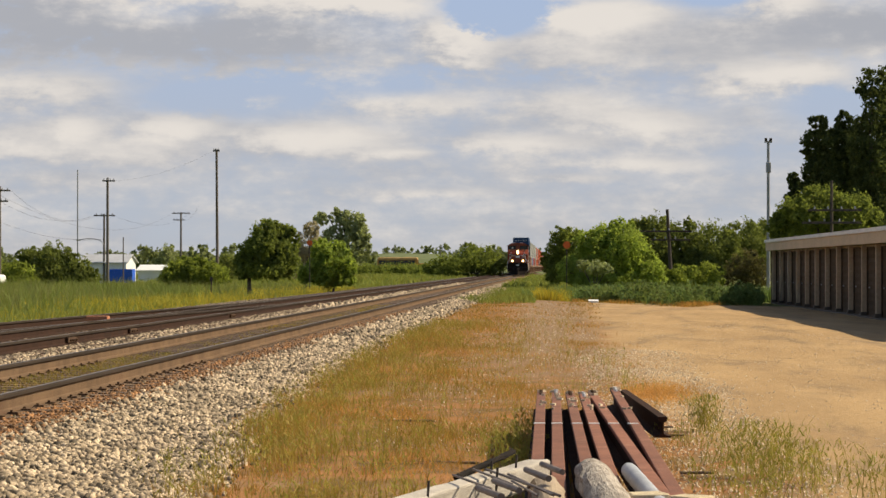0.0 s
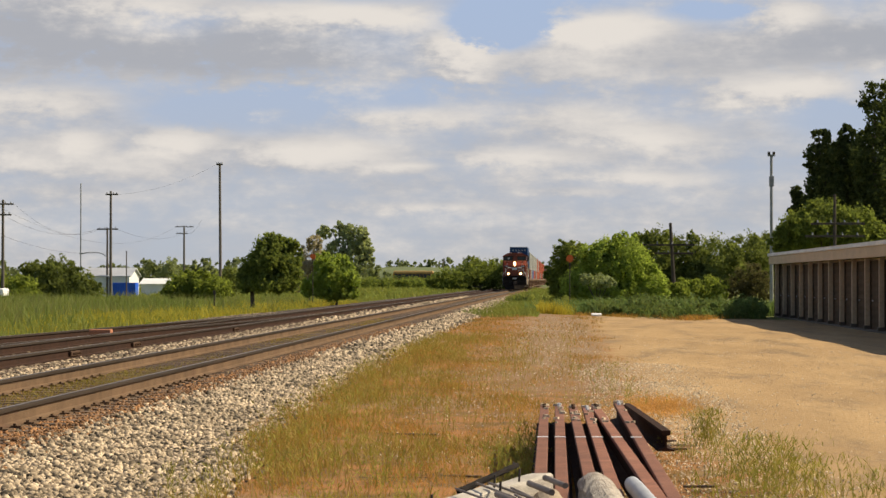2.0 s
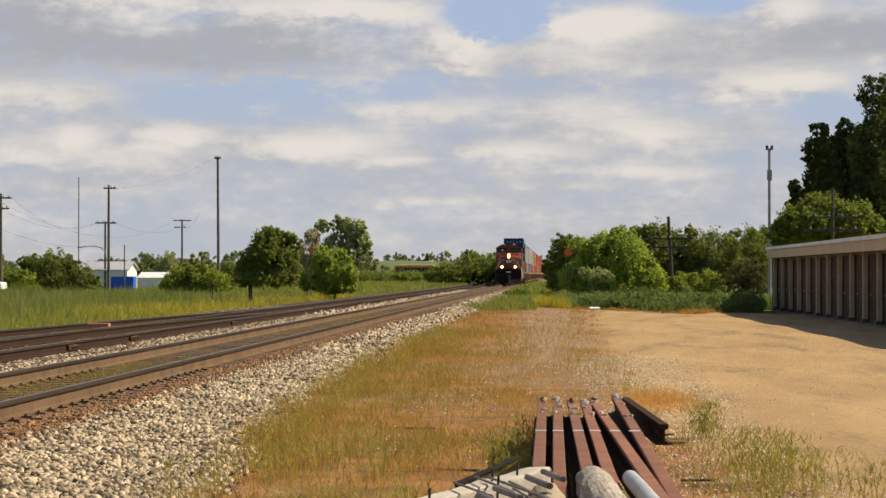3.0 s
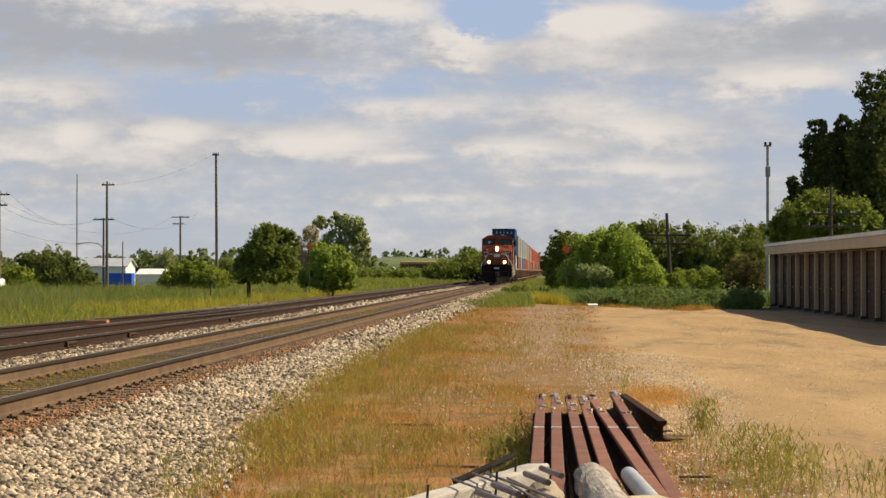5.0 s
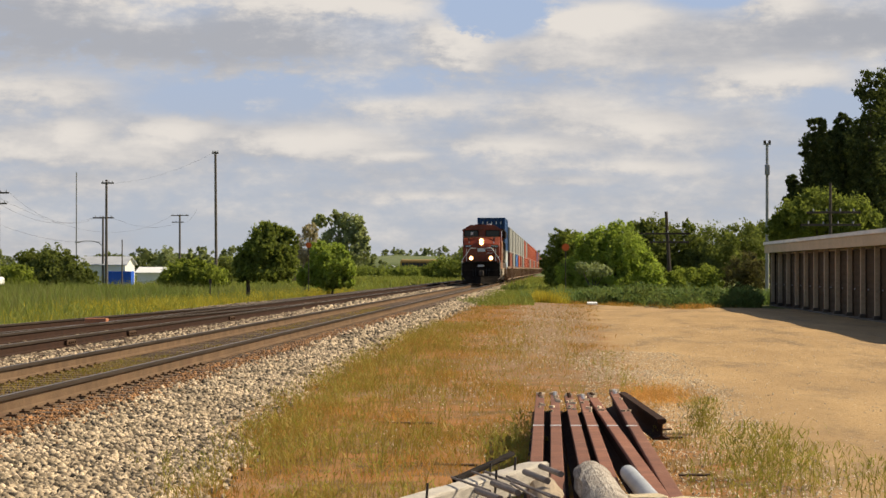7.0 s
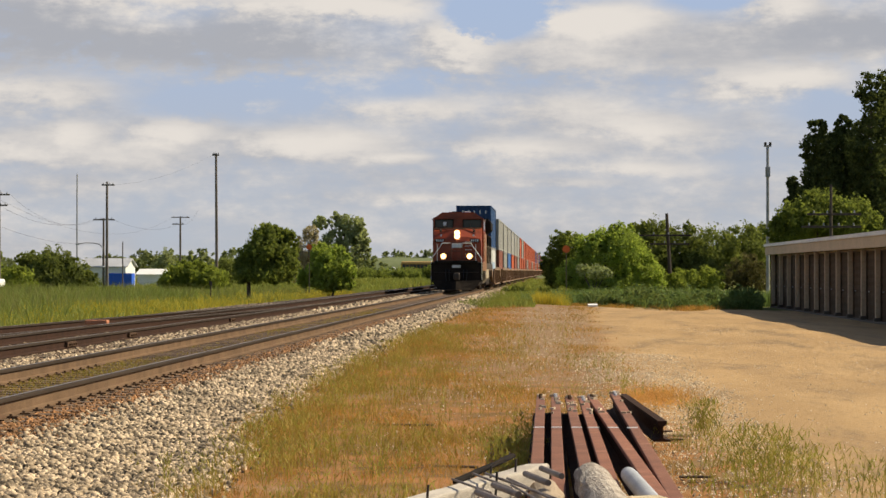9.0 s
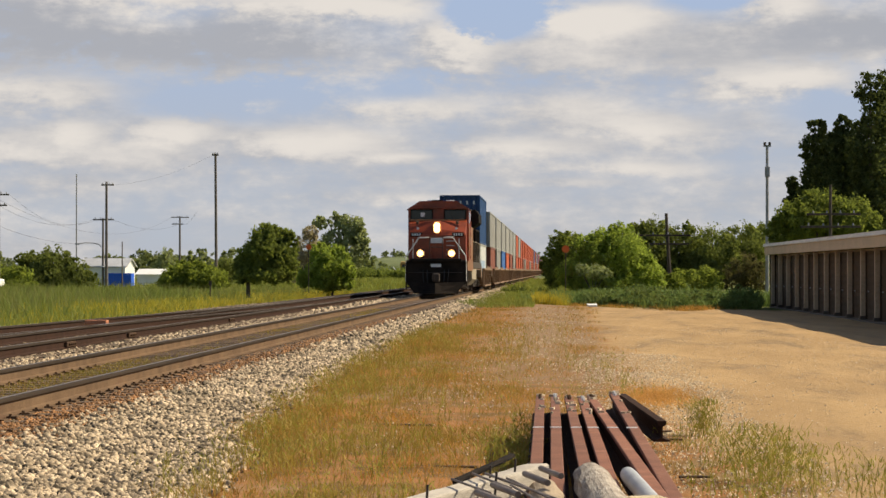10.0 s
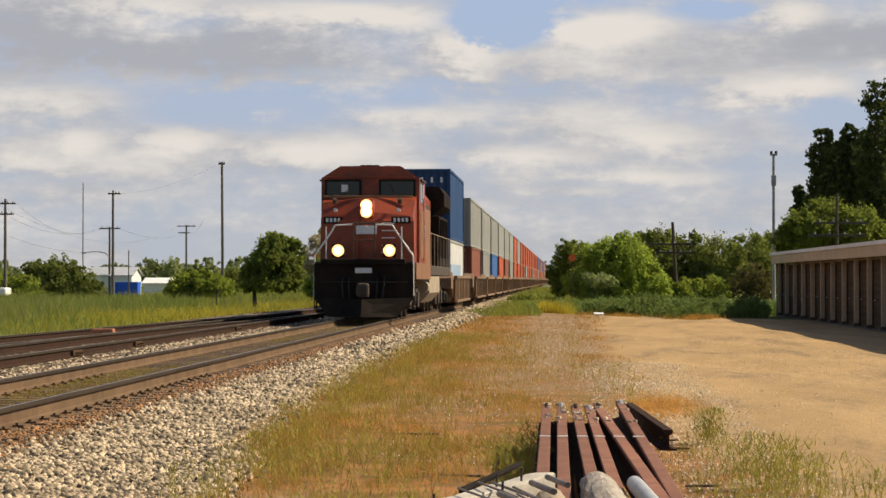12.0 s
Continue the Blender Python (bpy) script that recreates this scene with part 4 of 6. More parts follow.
    part("fuel_tank", bm_prism(bmesh.new(), tank, 7.2, 13.2), M["loco_tan"], L, "dusty pale fuel tank")
    for cy in (3.2, 16.6):
        t = bmesh.new()
        for s in (-1, 1):
            bm_box(t, (s * 1.08, cy, 0.78), (0.16, 4.6, 0.3), bevel=0.03)
            for k in (-1.85, 0, 1.85):
                bm_box(t, (s * 1.12, cy + k, 0.55), (0.24, 0.5, 0.5), bevel=0.03)
                for q in (-0.45, 0.45):
                    bm_rod(t, (s * 1.1, cy + k + q, 0.5), (s * 1.1, cy + k + q, 0.95), 0.09, seg=8)
        bm_box(t, (0, cy, 1.05), (2.0, 3.6, 0.3))
        tr = part("truck", t, M["loco_dark"], L)
        for k in (-1.85, 0, 1.85):
            w = part("wheelset", bm_wheelset(0.53), M["tyre"], L)
            WHEELS.append((w, (0, cy + k, 0.53), 0.53))
    for s in (-1, 1):
        door = part("cab_door", bm_box(bmesh.new(), (s * 1.512, 3.55, 2.75), (0.03, 0.62, 1.95), bevel=0.01), M["loco_red"], cab)
        part("handle", bm_rod(bmesh.new(), (s * 1.54, 3.34, 2.5), (s * 1.54, 3.34, 2.9), 0.015, seg=6), M["rail_white"], door)
        for k in range(6):
            part("grille", bm_box(bmesh.new(), (s * 1.05, 4.3 + 0.5 * k, 3.75), (0.06, 0.42, 0.4), bevel=0.01), M["loco_black"], hood)
        part("sand_filler", bm_rod(bmesh.new(), (s * 0.98, 0.28, 3.5), (s * 0.98, 0.2, 3.62), 0.07, seg=10), M["loco_dark"], nose)
        part("brake_cylinder", bm_rod(bmesh.new(), (s * 1.3, 5.9, 0.95), (s * 1.3, 6.7, 0.95), 0.2, seg=12), M["loco_tan"], L)
    part("walkway", bm_box(bmesh.new(), (0, -0.45, 1.69), (2.9, 0.95, 0.05), bevel=0.01), M["loco_dark"], L)
    # pale bar that paints the sunlit edge of the plough
    part("plow_edge", bm_box(bmesh.new(), (0, -1.2, 0.12), (1.7, 0.1, 0.08), bevel=0.02), M["loco_tan"], L, "pale lower edge of the plough, sunlight put into its colour")
    # roof details
    hn = bmesh.new()
    for k in (-0.3, -0.1, 0.1):
        bm_rod(hn, (k, 2.6, 4.69), (k, 2.2, 4.7), 0.02, 0.05, 8)
    bm_box(hn, (-0.1, 2.3, 4.7), (0.6, 0.12, 0.08))
    part("horn", hn, M["loco_dark"], cab)
    for x in (-0.45, 0.5):
        part("antenna", bm_box(bmesh.new(), (x, 2.9, 4.7), (0.35, 0.5, 0.1), bevel=0.02), M["mark"], cab)
    MOVING.append((L, 0.0))
    return L


def corrugated_side(bm, x, length, z0, z1, s, pitch=0.28, depth=0.036):
    """A corrugated wall in the plane x, its ribs upright."""
    y, pts = -length / 2, []
    while y < length / 2 - 0.01:
        for dy, d in ((0, 0), (0.07, 0), (0.12, 1), (0.2, 1)):
            if y + dy < length / 2:
                pts.append((y + dy, d))
        y += pitch
    pts.append((length / 2, 0))
    lo = [bm.verts.new((x - s * d * depth, yy, z0)) for yy, d in pts]
    hi = [bm.verts.new((x - s * d * depth, yy, z1)) for yy, d in pts]
    for i in range(len(pts) - 1):
        bm.faces.new((lo[i], lo[i + 1], hi[i + 1], hi[i]))


CONT = {}


def container_meshes(length, height, colour):
    key = (length, height, colour)
    if key in CONT:
        return CONT[key]
    W = 2.44
    sides = []
    for s in (-1, 1):
        side = bmesh.new()
        corrugated_side(side, s * (W / 2 - 0.03), length - 0.2, 0.14, height - 0.1, s)
        sides.append(side)
    end = bmesh.new()
    corrugated_side(end, -(length / 2 - 0.05), W - 0.2, 0.14, height - 0.1, -1, 0.3, 0.05)
    bmesh.ops.rotate(end, verts=end.verts, cent=(0, 0, 0), matrix=Matrix.Rotation(radians(90), 3, "Z"))
    core = bm_box(bmesh.new(), (0, 0, height / 2), (W - 0.2, length - 0.26, height - 0.1))
    fr = bmesh.new()
    for sx in (-1, 1):
        for sy in (-1, 1):
            bm_box(fr, (sx * (W / 2 - 0.06), sy * (length / 2 - 0.06), height / 2), (0.12, 0.12, height))
        for z in (0.07, height - 0.05):
            bm_box(fr, (sx * (W / 2 - 0.05), 0, z), (0.1, length - 0.24, 0.1))
    for sy in (-1, 1):
        for z in (0.07, height - 0.05):
            bm_box(fr, (0, sy * (length / 2 - 0.06), z), (W - 0.24, 0.1, 0.1))
    bm_box(fr, (0, 0, height - 0.03), (W - 0.16, length - 0.2, 0.05))
    doors = []
    for s in (-1, 1):
        dr = bmesh.new()
        doors.append(dr)
        bm_box(dr, (s * 0.57, length / 2 - 0.07, height / 2), (1.08, 0.06, height - 0.24))
        for k in (0.25, 0.8):
            bm_rod(dr, (s * k, length / 2 - 0.02, 0.12), (s * k, length / 2 - 0.02, height - 0.12), 0.02, seg=6)
    m = BOX[colour]
    CONT[key] = [("side_wall", mesh_of("side_wall", sides[0], m)), ("side_wall", mesh_of("side_wall", sides[1], m)), ("front_wall", mesh_of("front_wall", end, m)), ("core", mesh_of("core", core, m)),
                 ("frame", mesh_of("frame", fr, m)), ("door", mesh_of("door", doors[0], m)), ("door", mesh_of("door", doors[1], m))]
    return CONT[key]


def make_container(length, height, colour, off, z, lab):
    c = thing("shipping_container", lab, "container", group="containers on the train")
    for nm, me in container_meshes(length, height, colour):
        shared(nm, me, c)
    c["lift"] = z
    MOVING.append((c, off))
    return c


WELL = {}


def make_well_car(off, first=False):
    """One articulated unit; its origin is midway along the well."""
    c = thing("well_car", "brown double-stack well car unit", "rail wagon", group="well cars of the train")
    if not WELL:
        P = 16.1
        for s, nm in ((-1, "side_sill"), (1, "side_sill")):
            bm = bmesh.new()
            bm_box(bm, (s * 1.42, 0, 0.78), (0.1, 12.9, 1.0), bevel=0.02)
            bm_box(bm, (s * 1.45, 0, 1.3), (0.16, 13.0, 0.12), bevel=0.02)
            bm_box(bm, (s * 1.45, 0, 0.3), (0.16, 12.6, 0.12), bevel=0.02)
            for k in range(9):
                bm_box(bm, (s * 1.48, -6 + 1.5 * k, 0.8), (0.07, 0.09, 0.95))
            WELL[nm, s] = mesh_of(nm, bm, M["well"])
        bm = bmesh.new()
        bm_box(bm, (0, 0, 0.32), (2.7, 12.4, 0.1))
        WELL["floor_frame", 0] = mesh_of("floor_frame", bm, M["well"])
        for s in (-1, 1):
            bm = bmesh.new()
            bm_prism(bm, [(s * 6.4, 0.4), (s * 6.4, 1.36), (s * 7.3, 1.5), (s * 8.0, 1.25), (s * 8.0, 0.85), (s * 6.9, 0.8)], -1.35, 1.35, "x")
            WELL["end_platform", s] = mesh_of("end_platform", bm, M["well"])
        bm = bmesh.new()
        for s in (-1, 1):
            bm_box(bm, (s * 1.05, 8.05, 0.55), (0.16, 2.4, 0.34), bevel=0.04)
            for k in (-0.9, 0.9):
                bm_box(bm, (s * 1.1, 8.05 + k, 0.46), (0.22, 0.36, 0.34))
        bm_box(bm, (0, 8.05, 0.62), (2.1, 0.5, 0.4))
        WELL["truck", 0] = mesh_of("truck", bm, M["loco_dark"])
        WELL["wheelset", 0] = mesh_of("wheelset", bm_wheelset(0.46), M["tyre"])
    for (nm, s), me in WELL.items():
        if nm != "wheelset":
            shared(nm, me, c)
    if first:
        shared("truck", WELL["truck", 0], c, pose(0, -15.6, 0))
    for k in (7.15, 8.95) + ((-8.45, -6.65) if first else ()):
        w = shared("wheelset", WELL["wheelset", 0], c, pose(0, k, 0.46))
        if off < 110:
            WHEELS.append((w, (0, k, 0.46), 0.46))
    c["lift"] = 0.0
    MOVING.append((c, off))
    return c


def make_train():
    make_locomotive()
    # blue high-cube on a white one heads the train; then white, grey and orange stacks
    P, first = 16.1, 25.4 + 6.1
    upper = ["navy blue"] + ["white"] * 5 + ["grey", "orange red", "white"] + ["orange red"] * 9 + ["brown", "blue", "orange red", "brown", "grey"] * 5
    lower = ["white", "brown", "white", "blue", "orange red", "brown", "white", "orange red", "orange red"] + ["orange red", "brown", "white", "orange red"] * 9
    for k in range(40):
        off = first + (P * k if k == 0 else P * k + 5.2)
        make_well_car(off, first=(k < 2))
        u, w = upper[k], lower[k]
        if k == 0:
            low = make_container(12.19, 2.59, w, off, 0.27, "white container with a pale blue marking panel in the first well")
            # side walls get the sunlit white; ends and frame keep the duller one
            for ch in low.children:
                if ch.name.startswith("side_wall"):
                    ch.data = ch.data.copy()
                    ch.data.materials[0] = M["container_sunlit"]
            bm = bm_box(bmesh.new(), (1.2, -1.0, 0.95), (0.02, 8.6, 1.25))
            part("marking_panel", bm, BOX["pale"], low, "pale blue marking panel")
            top = make_container(12.19, 2.9, u, off, 2.87, "navy blue high-cube shipping container with pale lettering bars")
            for q in range(5):
                part("marking_bar", bm_box(bmesh.new(), (-0.75 + 0.4 * q, -6.075, 2.45), (0.09, 0.03, 0.22)), M["mark"], top)
            for x, z, w_ in ((0.85, 1.5, 0.3), (0.8, 1.3, 0.34), (0.2, 0.75, 0.3), (0.9, 0.6, 0.3)):
                part("marking_bar", bm_box(bmesh.new(), (x, -6.075, z), (w_, 0.03, 0.07)), M["mark"], top)
        else:
            make_container(12.19, 2.59, w, off, 0.27, f"{w} shipping container set low in a well car")
            make_container(14.6 if u in ("white", "grey") else 12.19, 2.44, u, off, 2.87, f"{u} shipping container stacked on another")


make_train()


# ======== storage building on the lot ========
def make_storage():
    """Built from its far corner: local -y runs along the front towards the viewer, +x into the building."""
    L, H = 49.0, 2.2
    b = thing("storage_building", "long low tan storage building with brown bay doors and cream fascia", "building", pose(9.12, 96.6, 0, 0, 0, 0.69))
    part("wall", bm_box(bmesh.new(), (4.5, -L / 2, H / 2 - 0.1), (8.4, L, H + 0.2)), M["lot_wall"], b)
    part("roof", bm_prism(bmesh.new(), [(-0.26, H + 0.4), (-0.26, H + 0.47), (4.4, H + 0.62), (9.0, H + 0.47), (9.0, H + 0.4)], -L - 0.3, 0.3), M["roof_pale"], b, "pale metal roof edge")
    part("fascia", bm_box(bmesh.new(), (-0.12, -L / 2, H + 0.2), (0.2, L + 0.3, 0.4), bevel=0.01), M["fascia"], b)
    part("gutter", bm_box(bmesh.new(), (-0.25, -L / 2, H + 0.37), (0.07, L + 0.3, 0.07), bevel=0.02), M["roof_pale"], b)
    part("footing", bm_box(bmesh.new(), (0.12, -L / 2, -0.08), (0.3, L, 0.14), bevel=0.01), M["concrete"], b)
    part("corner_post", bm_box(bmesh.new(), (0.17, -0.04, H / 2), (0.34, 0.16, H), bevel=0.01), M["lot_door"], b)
    step = 2.885
    n = int(L / step)
    door = bm_prism(bmesh.new(), [(0.03, 0)] + [(-0.03 + 0.02 * (k % 2), 0.002 + 0.12 * k) for k in range(19)] + [(0.03, 2.16)], -step / 2 + 0.12, step / 2 - 0.12)
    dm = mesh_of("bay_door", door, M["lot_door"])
    pm = mesh_of("pilaster", bm_box(bmesh.new(), (0, 0, 1.05), (0.15, 0.15, 2.3), bevel=0.012), M["lot_wall"])
    hm = mesh_of("handle", bm_box(bmesh.new(), (-0.05, 0.9, 0.9), (0.03, 0.12, 0.05), bevel=0.008), M["steel"])
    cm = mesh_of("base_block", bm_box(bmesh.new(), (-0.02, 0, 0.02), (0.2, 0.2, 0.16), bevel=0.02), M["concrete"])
    for k in range(n + 1):
        y = -0.22 - step * k
        p = shared("pilaster", pm, b, pose(0.1, y, 0))
        shared("base_block", cm, p)
        if k < n:
            d = shared("bay_door", dm, b, pose(0.24, y - step / 2, -0.03))
            shared("handle", hm, d)
    for k, m in ((7, "white"), (8, "orange_sign")):
        sg = thing("door_notice", "small paper notice fixed on a bay door", "notice", pose(9.2 + 0.012 * step * k + 0.19, 96.6 - 0.1 - step * (k - 0.5), 1.86, 0, 0, 0.69), "notices on the doors")
        part("sheet", bm_box(bmesh.new(), (0, 0, 0), (0.01, 0.3, 0.2)), M[m], sg)


make_storage()


# ======== plants ========
def make_tree(name, label, x, y, blobs, count, leaf, mat, trunk=0.12, trunk_h=1.2, group="", limbs=5, category="tree", knobs=7):
    """Tapered trunk, limbs to the crown's clusters, and a crown of leaves. blobs are relative to the foot."""
    t = thing(name, label, category, pose(x, y, float(ground_z(x, y))), group)
    bm = bmesh.new()
    top = max(c[2] for c, r in blobs)
    mid = Vector((random.uniform(-0.1, 0.1), random.uniform(-0.1, 0.1), trunk_h))
    bm_rod(bm, (0, 0, -0.1), mid, trunk, trunk * 0.75, 8)
    for k in range(max(limbs, len(blobs))):
        c, r = blobs[k % len(blobs)]
        e = Vector(c) + Vector((random.uniform(-0.5, 0.5) * r[0], random.uniform(-0.5, 0.5) * r[1], random.uniform(-0.2, 0.5) * r[2]))
        h = mid.lerp(e, 0.5) + Vector((0, 0, -0.1 * r[2]))
        bm_rod(bm, mid, h, trunk * 0.6, trunk * 0.4, 6)
        bm_rod(bm, h, e, trunk * 0.4, trunk * 0.12, 5)
    part("trunk", bm, M["bark"], t)
    shared("crown", leaves_mesh("crown", blobs, int(count * 2.9), leaf * 0.58, mat, knobs=knobs), t)
    return t


def at(px, y):
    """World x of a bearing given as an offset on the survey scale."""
    return y * math.tan(math.atan((px - 784) / PXR) - radians(2.957))


def up(py, y):
    """World height of a level given on the same scale."""
    return 1.5 + (480 - py) * y / PXR


def crown_from(spots, y, depth=None):
    """Blobs from outline ellipses (bearing, level, half width, half height), centred on the first one's foot."""
    x0 = at(spots[0][0], y)
    out = []
    for px, py, hw, hh in spots:
        r = (hw * y / PXR, (depth or hw) * y / PXR, hh * y / PXR)
        out.append(((at(px, y) - x0, random.uniform(-0.3, 0.3) * r[1], up(py, y)), r))
    return x0, out


def plant(name, label, y, spots, count, leaf, mat, trunk=0.1, trunk_h=0.8, depth=None, category="tree", knobs=7):
    x0, blobs = crown_from(spots, y, depth)
    return make_tree(name, label, x0, y, blobs, count, leaf, mat, trunk, trunk_h, category=category, knobs=knobs)


random.seed(3)
# lone tree with a visible trunk across the tracks
plant("tree", "round green tree with a short dark trunk in the grass", 113, [(441, 482, 24, 18), (476, 450, 44, 42), (474, 415, 26, 22), (506, 418, 18, 18), (440, 452, 20, 24), (506, 466, 24, 30), (474, 484, 42, 14), (428, 468, 14, 16), (515, 440, 14, 22)],
      11000, 0.13, LEAF["mid"], 0.13, 1.0, knobs=4)
plant("tree", "grey-green taller tree behind the bushes", 190, [(622, 440, 24, 34), (571, 394, 17, 11), (598, 392, 16, 15), (626, 402, 22, 20), (638, 424, 16, 20), (588, 430, 20, 24), (606, 470, 30, 22), (645, 448, 10, 14)], 5500, 0.22, LEAF["pale"], 0.22, 2.2)
plant("bush", "bright green leafy bush behind the siding", 132, [(588, 472, 34, 32), (568, 450, 20, 18), (610, 484, 20, 18), (558, 484, 20, 20), (616, 503, 11, 8), (596, 446, 16, 14), (575, 500, 30, 14), (600, 501, 22, 12), (540, 492, 16, 18)], 9000, 0.14, LEAF["willow"], 0.08, 0.5, category="bush")
plant("bush", "thin brownish bush of bare twigs", 140, [(541, 440, 20, 30), (532, 470, 16, 26), (550, 412, 14, 16), (560, 440, 14, 22)], 3000, 0.11, LEAF["twig"], 0.05, 1.6, category="bush")
# bushes before the sheds
plant("bush", "dark green bush near the shed", 175, [(90, 475, 40, 34), (60, 470, 30, 24), (125, 490, 40, 28), (150, 500, 28, 20), (80, 500, 50, 22)], 8000, 0.2, LEAF["dark"], 0.1, 0.6, category="bush")
plant("bush", "olive green bush at the field's edge", 170, [(25, 500, 40, 24), (-15, 495, 40, 28)], 4000, 0.2, LEAF["bush"], 0.1, 0.5, category="bush")
plant("bush", "green bush beside the low white shed", 165, [(335, 490, 46, 22), (310, 496, 30, 18), (370, 495, 36, 20), (345, 478, 22, 16)], 6000, 0.18, LEAF["bush"], 0.08, 0.5, category="bush")
plant("tree", "small bare-topped tree behind the shed", 260, [(297, 460, 16, 18), (290, 470, 18, 14)], 1500, 0.22, LEAF["pale"], 0.12, 2.0)
plant("bush", "dark bush behind the siding", 200, [(400, 485, 26, 26), (385, 495, 20, 18)], 2500, 0.2, LEAF["dark"], 0.08, 0.5, category="bush")
# bushes that hide the train's tail
plant("bush", "large rounded green bush beside the line", 118, [(1078, 462, 52, 44), (1036, 474, 34, 34), (1108, 452, 40, 40), (1140, 482, 32, 30), (1072, 424, 32, 20), (1044, 434, 28, 22), (1010, 488, 26, 22), (1158, 500, 22, 16), (1040, 500, 38, 18), (1092, 498, 46, 20), (1136, 505, 30, 14), (1100, 412, 22, 16)],
      17000, 0.12, LEAF["willow"], 0.12, 0.5, category="bush", knobs=3)
plant("bush", "dark green bush close to the line", 150, [(985, 460, 22, 42), (1000, 440, 22, 26), (980, 490, 18, 22), (1015, 450, 30, 35)], 5000, 0.15, LEAF["mid"], 0.09, 0.6, category="bush")
plant("tree", "dark green tree behind the telegraph pole", 155, [(1160, 440, 44, 50), (1140, 415, 28, 26), (1190, 460, 46, 50), (1215, 440, 34, 40), (1230, 485, 40, 30)], 10000, 0.17, LEAF["dark"], 0.15, 1.2)
plant("bush", "small shrub with pale grey-white leaves", 112, [(1052, 482, 22, 12), (1030, 478, 12, 10), (1074, 484, 10, 9)], 1300, 0.09, LEAF["pale"], 0.04, 0.3, category="bush")
plant("bush", "low green bush by the lot", 125, [(1245, 495, 32, 22), (1210, 500, 34, 22), (1180, 505, 24, 20)], 4000, 0.13, LEAF["bush"], 0.07, 0.4, category="bush")
plant("bush", "brownish scrub before the far trees", 170, [(1315, 475, 28, 28), (1340, 490, 30, 24), (1295, 495, 26, 20)], 2500, 0.16, LEAF["scrub"], 0.07, 0.4, category="bush")
for k, (px, py, hw, hh) in enumerate([(1260, 440, 46, 36), (1310, 435, 44, 34), (1350, 430, 36, 36), (1290, 460, 60, 30)]):
    plant("tree", "dark green tree in the far row", 240 + 12 * k, [(px, py, hw, hh), (px - hw * 0.5, py + 18, hw * 0.6, hh * 0.8), (px + hw * 0.5, py + 22, hw * 0.6, hh * 0.8)], 3500, 0.26, LEAF["dark"], 0.2, 2.0)
# trees behind the storage building
plant("tree", "light green spreading tree behind the storage building", 125, [(1465, 385, 56, 42), (1415, 390, 44, 34), (1515, 390, 40, 36), (1380, 405, 24, 28), (1450, 360, 36, 24)], 12000, 0.15, LEAF["mid"], 0.18, 1.6)
for px, top, w, y in ((1446, 218, 29, 150), (1490, 212, 25, 156), (1550, 138, 44, 150), (1598, 92, 46, 158), (1405, 318, 17, 160), (1518, 228, 36, 162), (1468, 240, 34, 165)):
    n = 10
    taper = (1.0, 1.0, 1.02, 1.02, 1.0, 1.0, 0.96, 0.9, 0.8, 0.6)
    spots = [(px + w * 0.1 * math.sin(k * 2.1 + px), 470 - k * (470 - top - w * 0.35) / (n - 1), w * taper[k] * (1 + 0.1 * math.sin(k * 1.7 + px)), w * (0.9 if k < 7 else 0.6)) for k in range(n)]
    plant("tree", "tall dark poplar behind the storage building", y, spots, 11000, 0.19, LEAF["poplar"], 0.25, 3.0)
# middle distance
plant("bush", "green bushes beyond the siding", 330, [(845, 468, 40, 26), (800, 478, 40, 18), (870, 475, 30, 22), (770, 482, 24, 14)], 5000, 0.3, LEAF["mid"], 0.1, 0.5, category="bush")


def far_woods():
    rng = random.Random(5)
    blobs = []
    for k in range(150):
        px = -120 + k * 13.5
        y = 700 + rng.uniform(-60, 120)
        lvl = 455 + 6 * math.sin(px * 0.013) + rng.uniform(-5, 6)
        if 655 < px < 800:
            y = 1040 + rng.uniform(-20, 40)
            lvl = 449 + rng.uniform(-3, 3) + abs(px - 740) * 0.05
        h = (486 - lvl) * y / PXR
        blobs.append(((at(px, y), y, h * 0.55), (rng.uniform(3.0, 6.0), 4, h * 0.6)))
    tagged(new("far_woods", leaves_mesh("far_woods", blobs, 64000, 0.75, LEAF["far"], 0.3)), "hazy far tree line along the horizon", "woods", kind="stuff")


far_woods()


# ======== grass ========
def scatter(n, xr, yr, power=1.0):
    y = yr[0] + (yr[1] - yr[0]) * RNG.uniform(0, 1, n) ** power
    return np.column_stack([RNG.uniform(*xr, n), y])


def add_grass(name, label, xy, height, width, mat, lean=0.35, zoff=0.0):
    tagged(new(name, blades_mesh(name, xy, ground_z(xy[:, 0], xy[:, 1]) + zoff, height, width, mat, lean)), label, "grass", kind="stuff")


def lumpy(xy, scale, cut):
    v = np.array([noise.noise((x * scale, y * scale * 0.22, 0)) + 0.5 * noise.noise((x * scale * 3, y * scale, 4)) for x, y in xy])
    return xy[v + RNG.normal(0, 0.28, len(v)) > cut]



def right_edge(y):
    """Where the dry verge gives way to the bare lot."""
    return 0.55 + 0.35 * np.sin(y * 0.8) + 0.2 * np.sin(y * 2.3 + 1) + 0.012 * (y - 20)


def thin_out(xy, patches):
    """Keeps blades with a chance that drops inside bare patches (x, y, half width, half length)."""
    keep = np.ones(len(xy))
    for x, y, a, b in patches:
        keep *= 1 - 0.9 * np.exp(-((xy[:, 0] - x) / a) ** 2 - ((xy[:, 1] - y) / b) ** 2)
    return xy[RNG.uniform(0, 1, len(xy)) < keep]


BARE = [(-0.25, 50, 1.1, 22), (-0.5, 85, 1.5, 22), (-1.2, 15, 0.8, 1.6), (0.5, 30, 0.7, 8)]
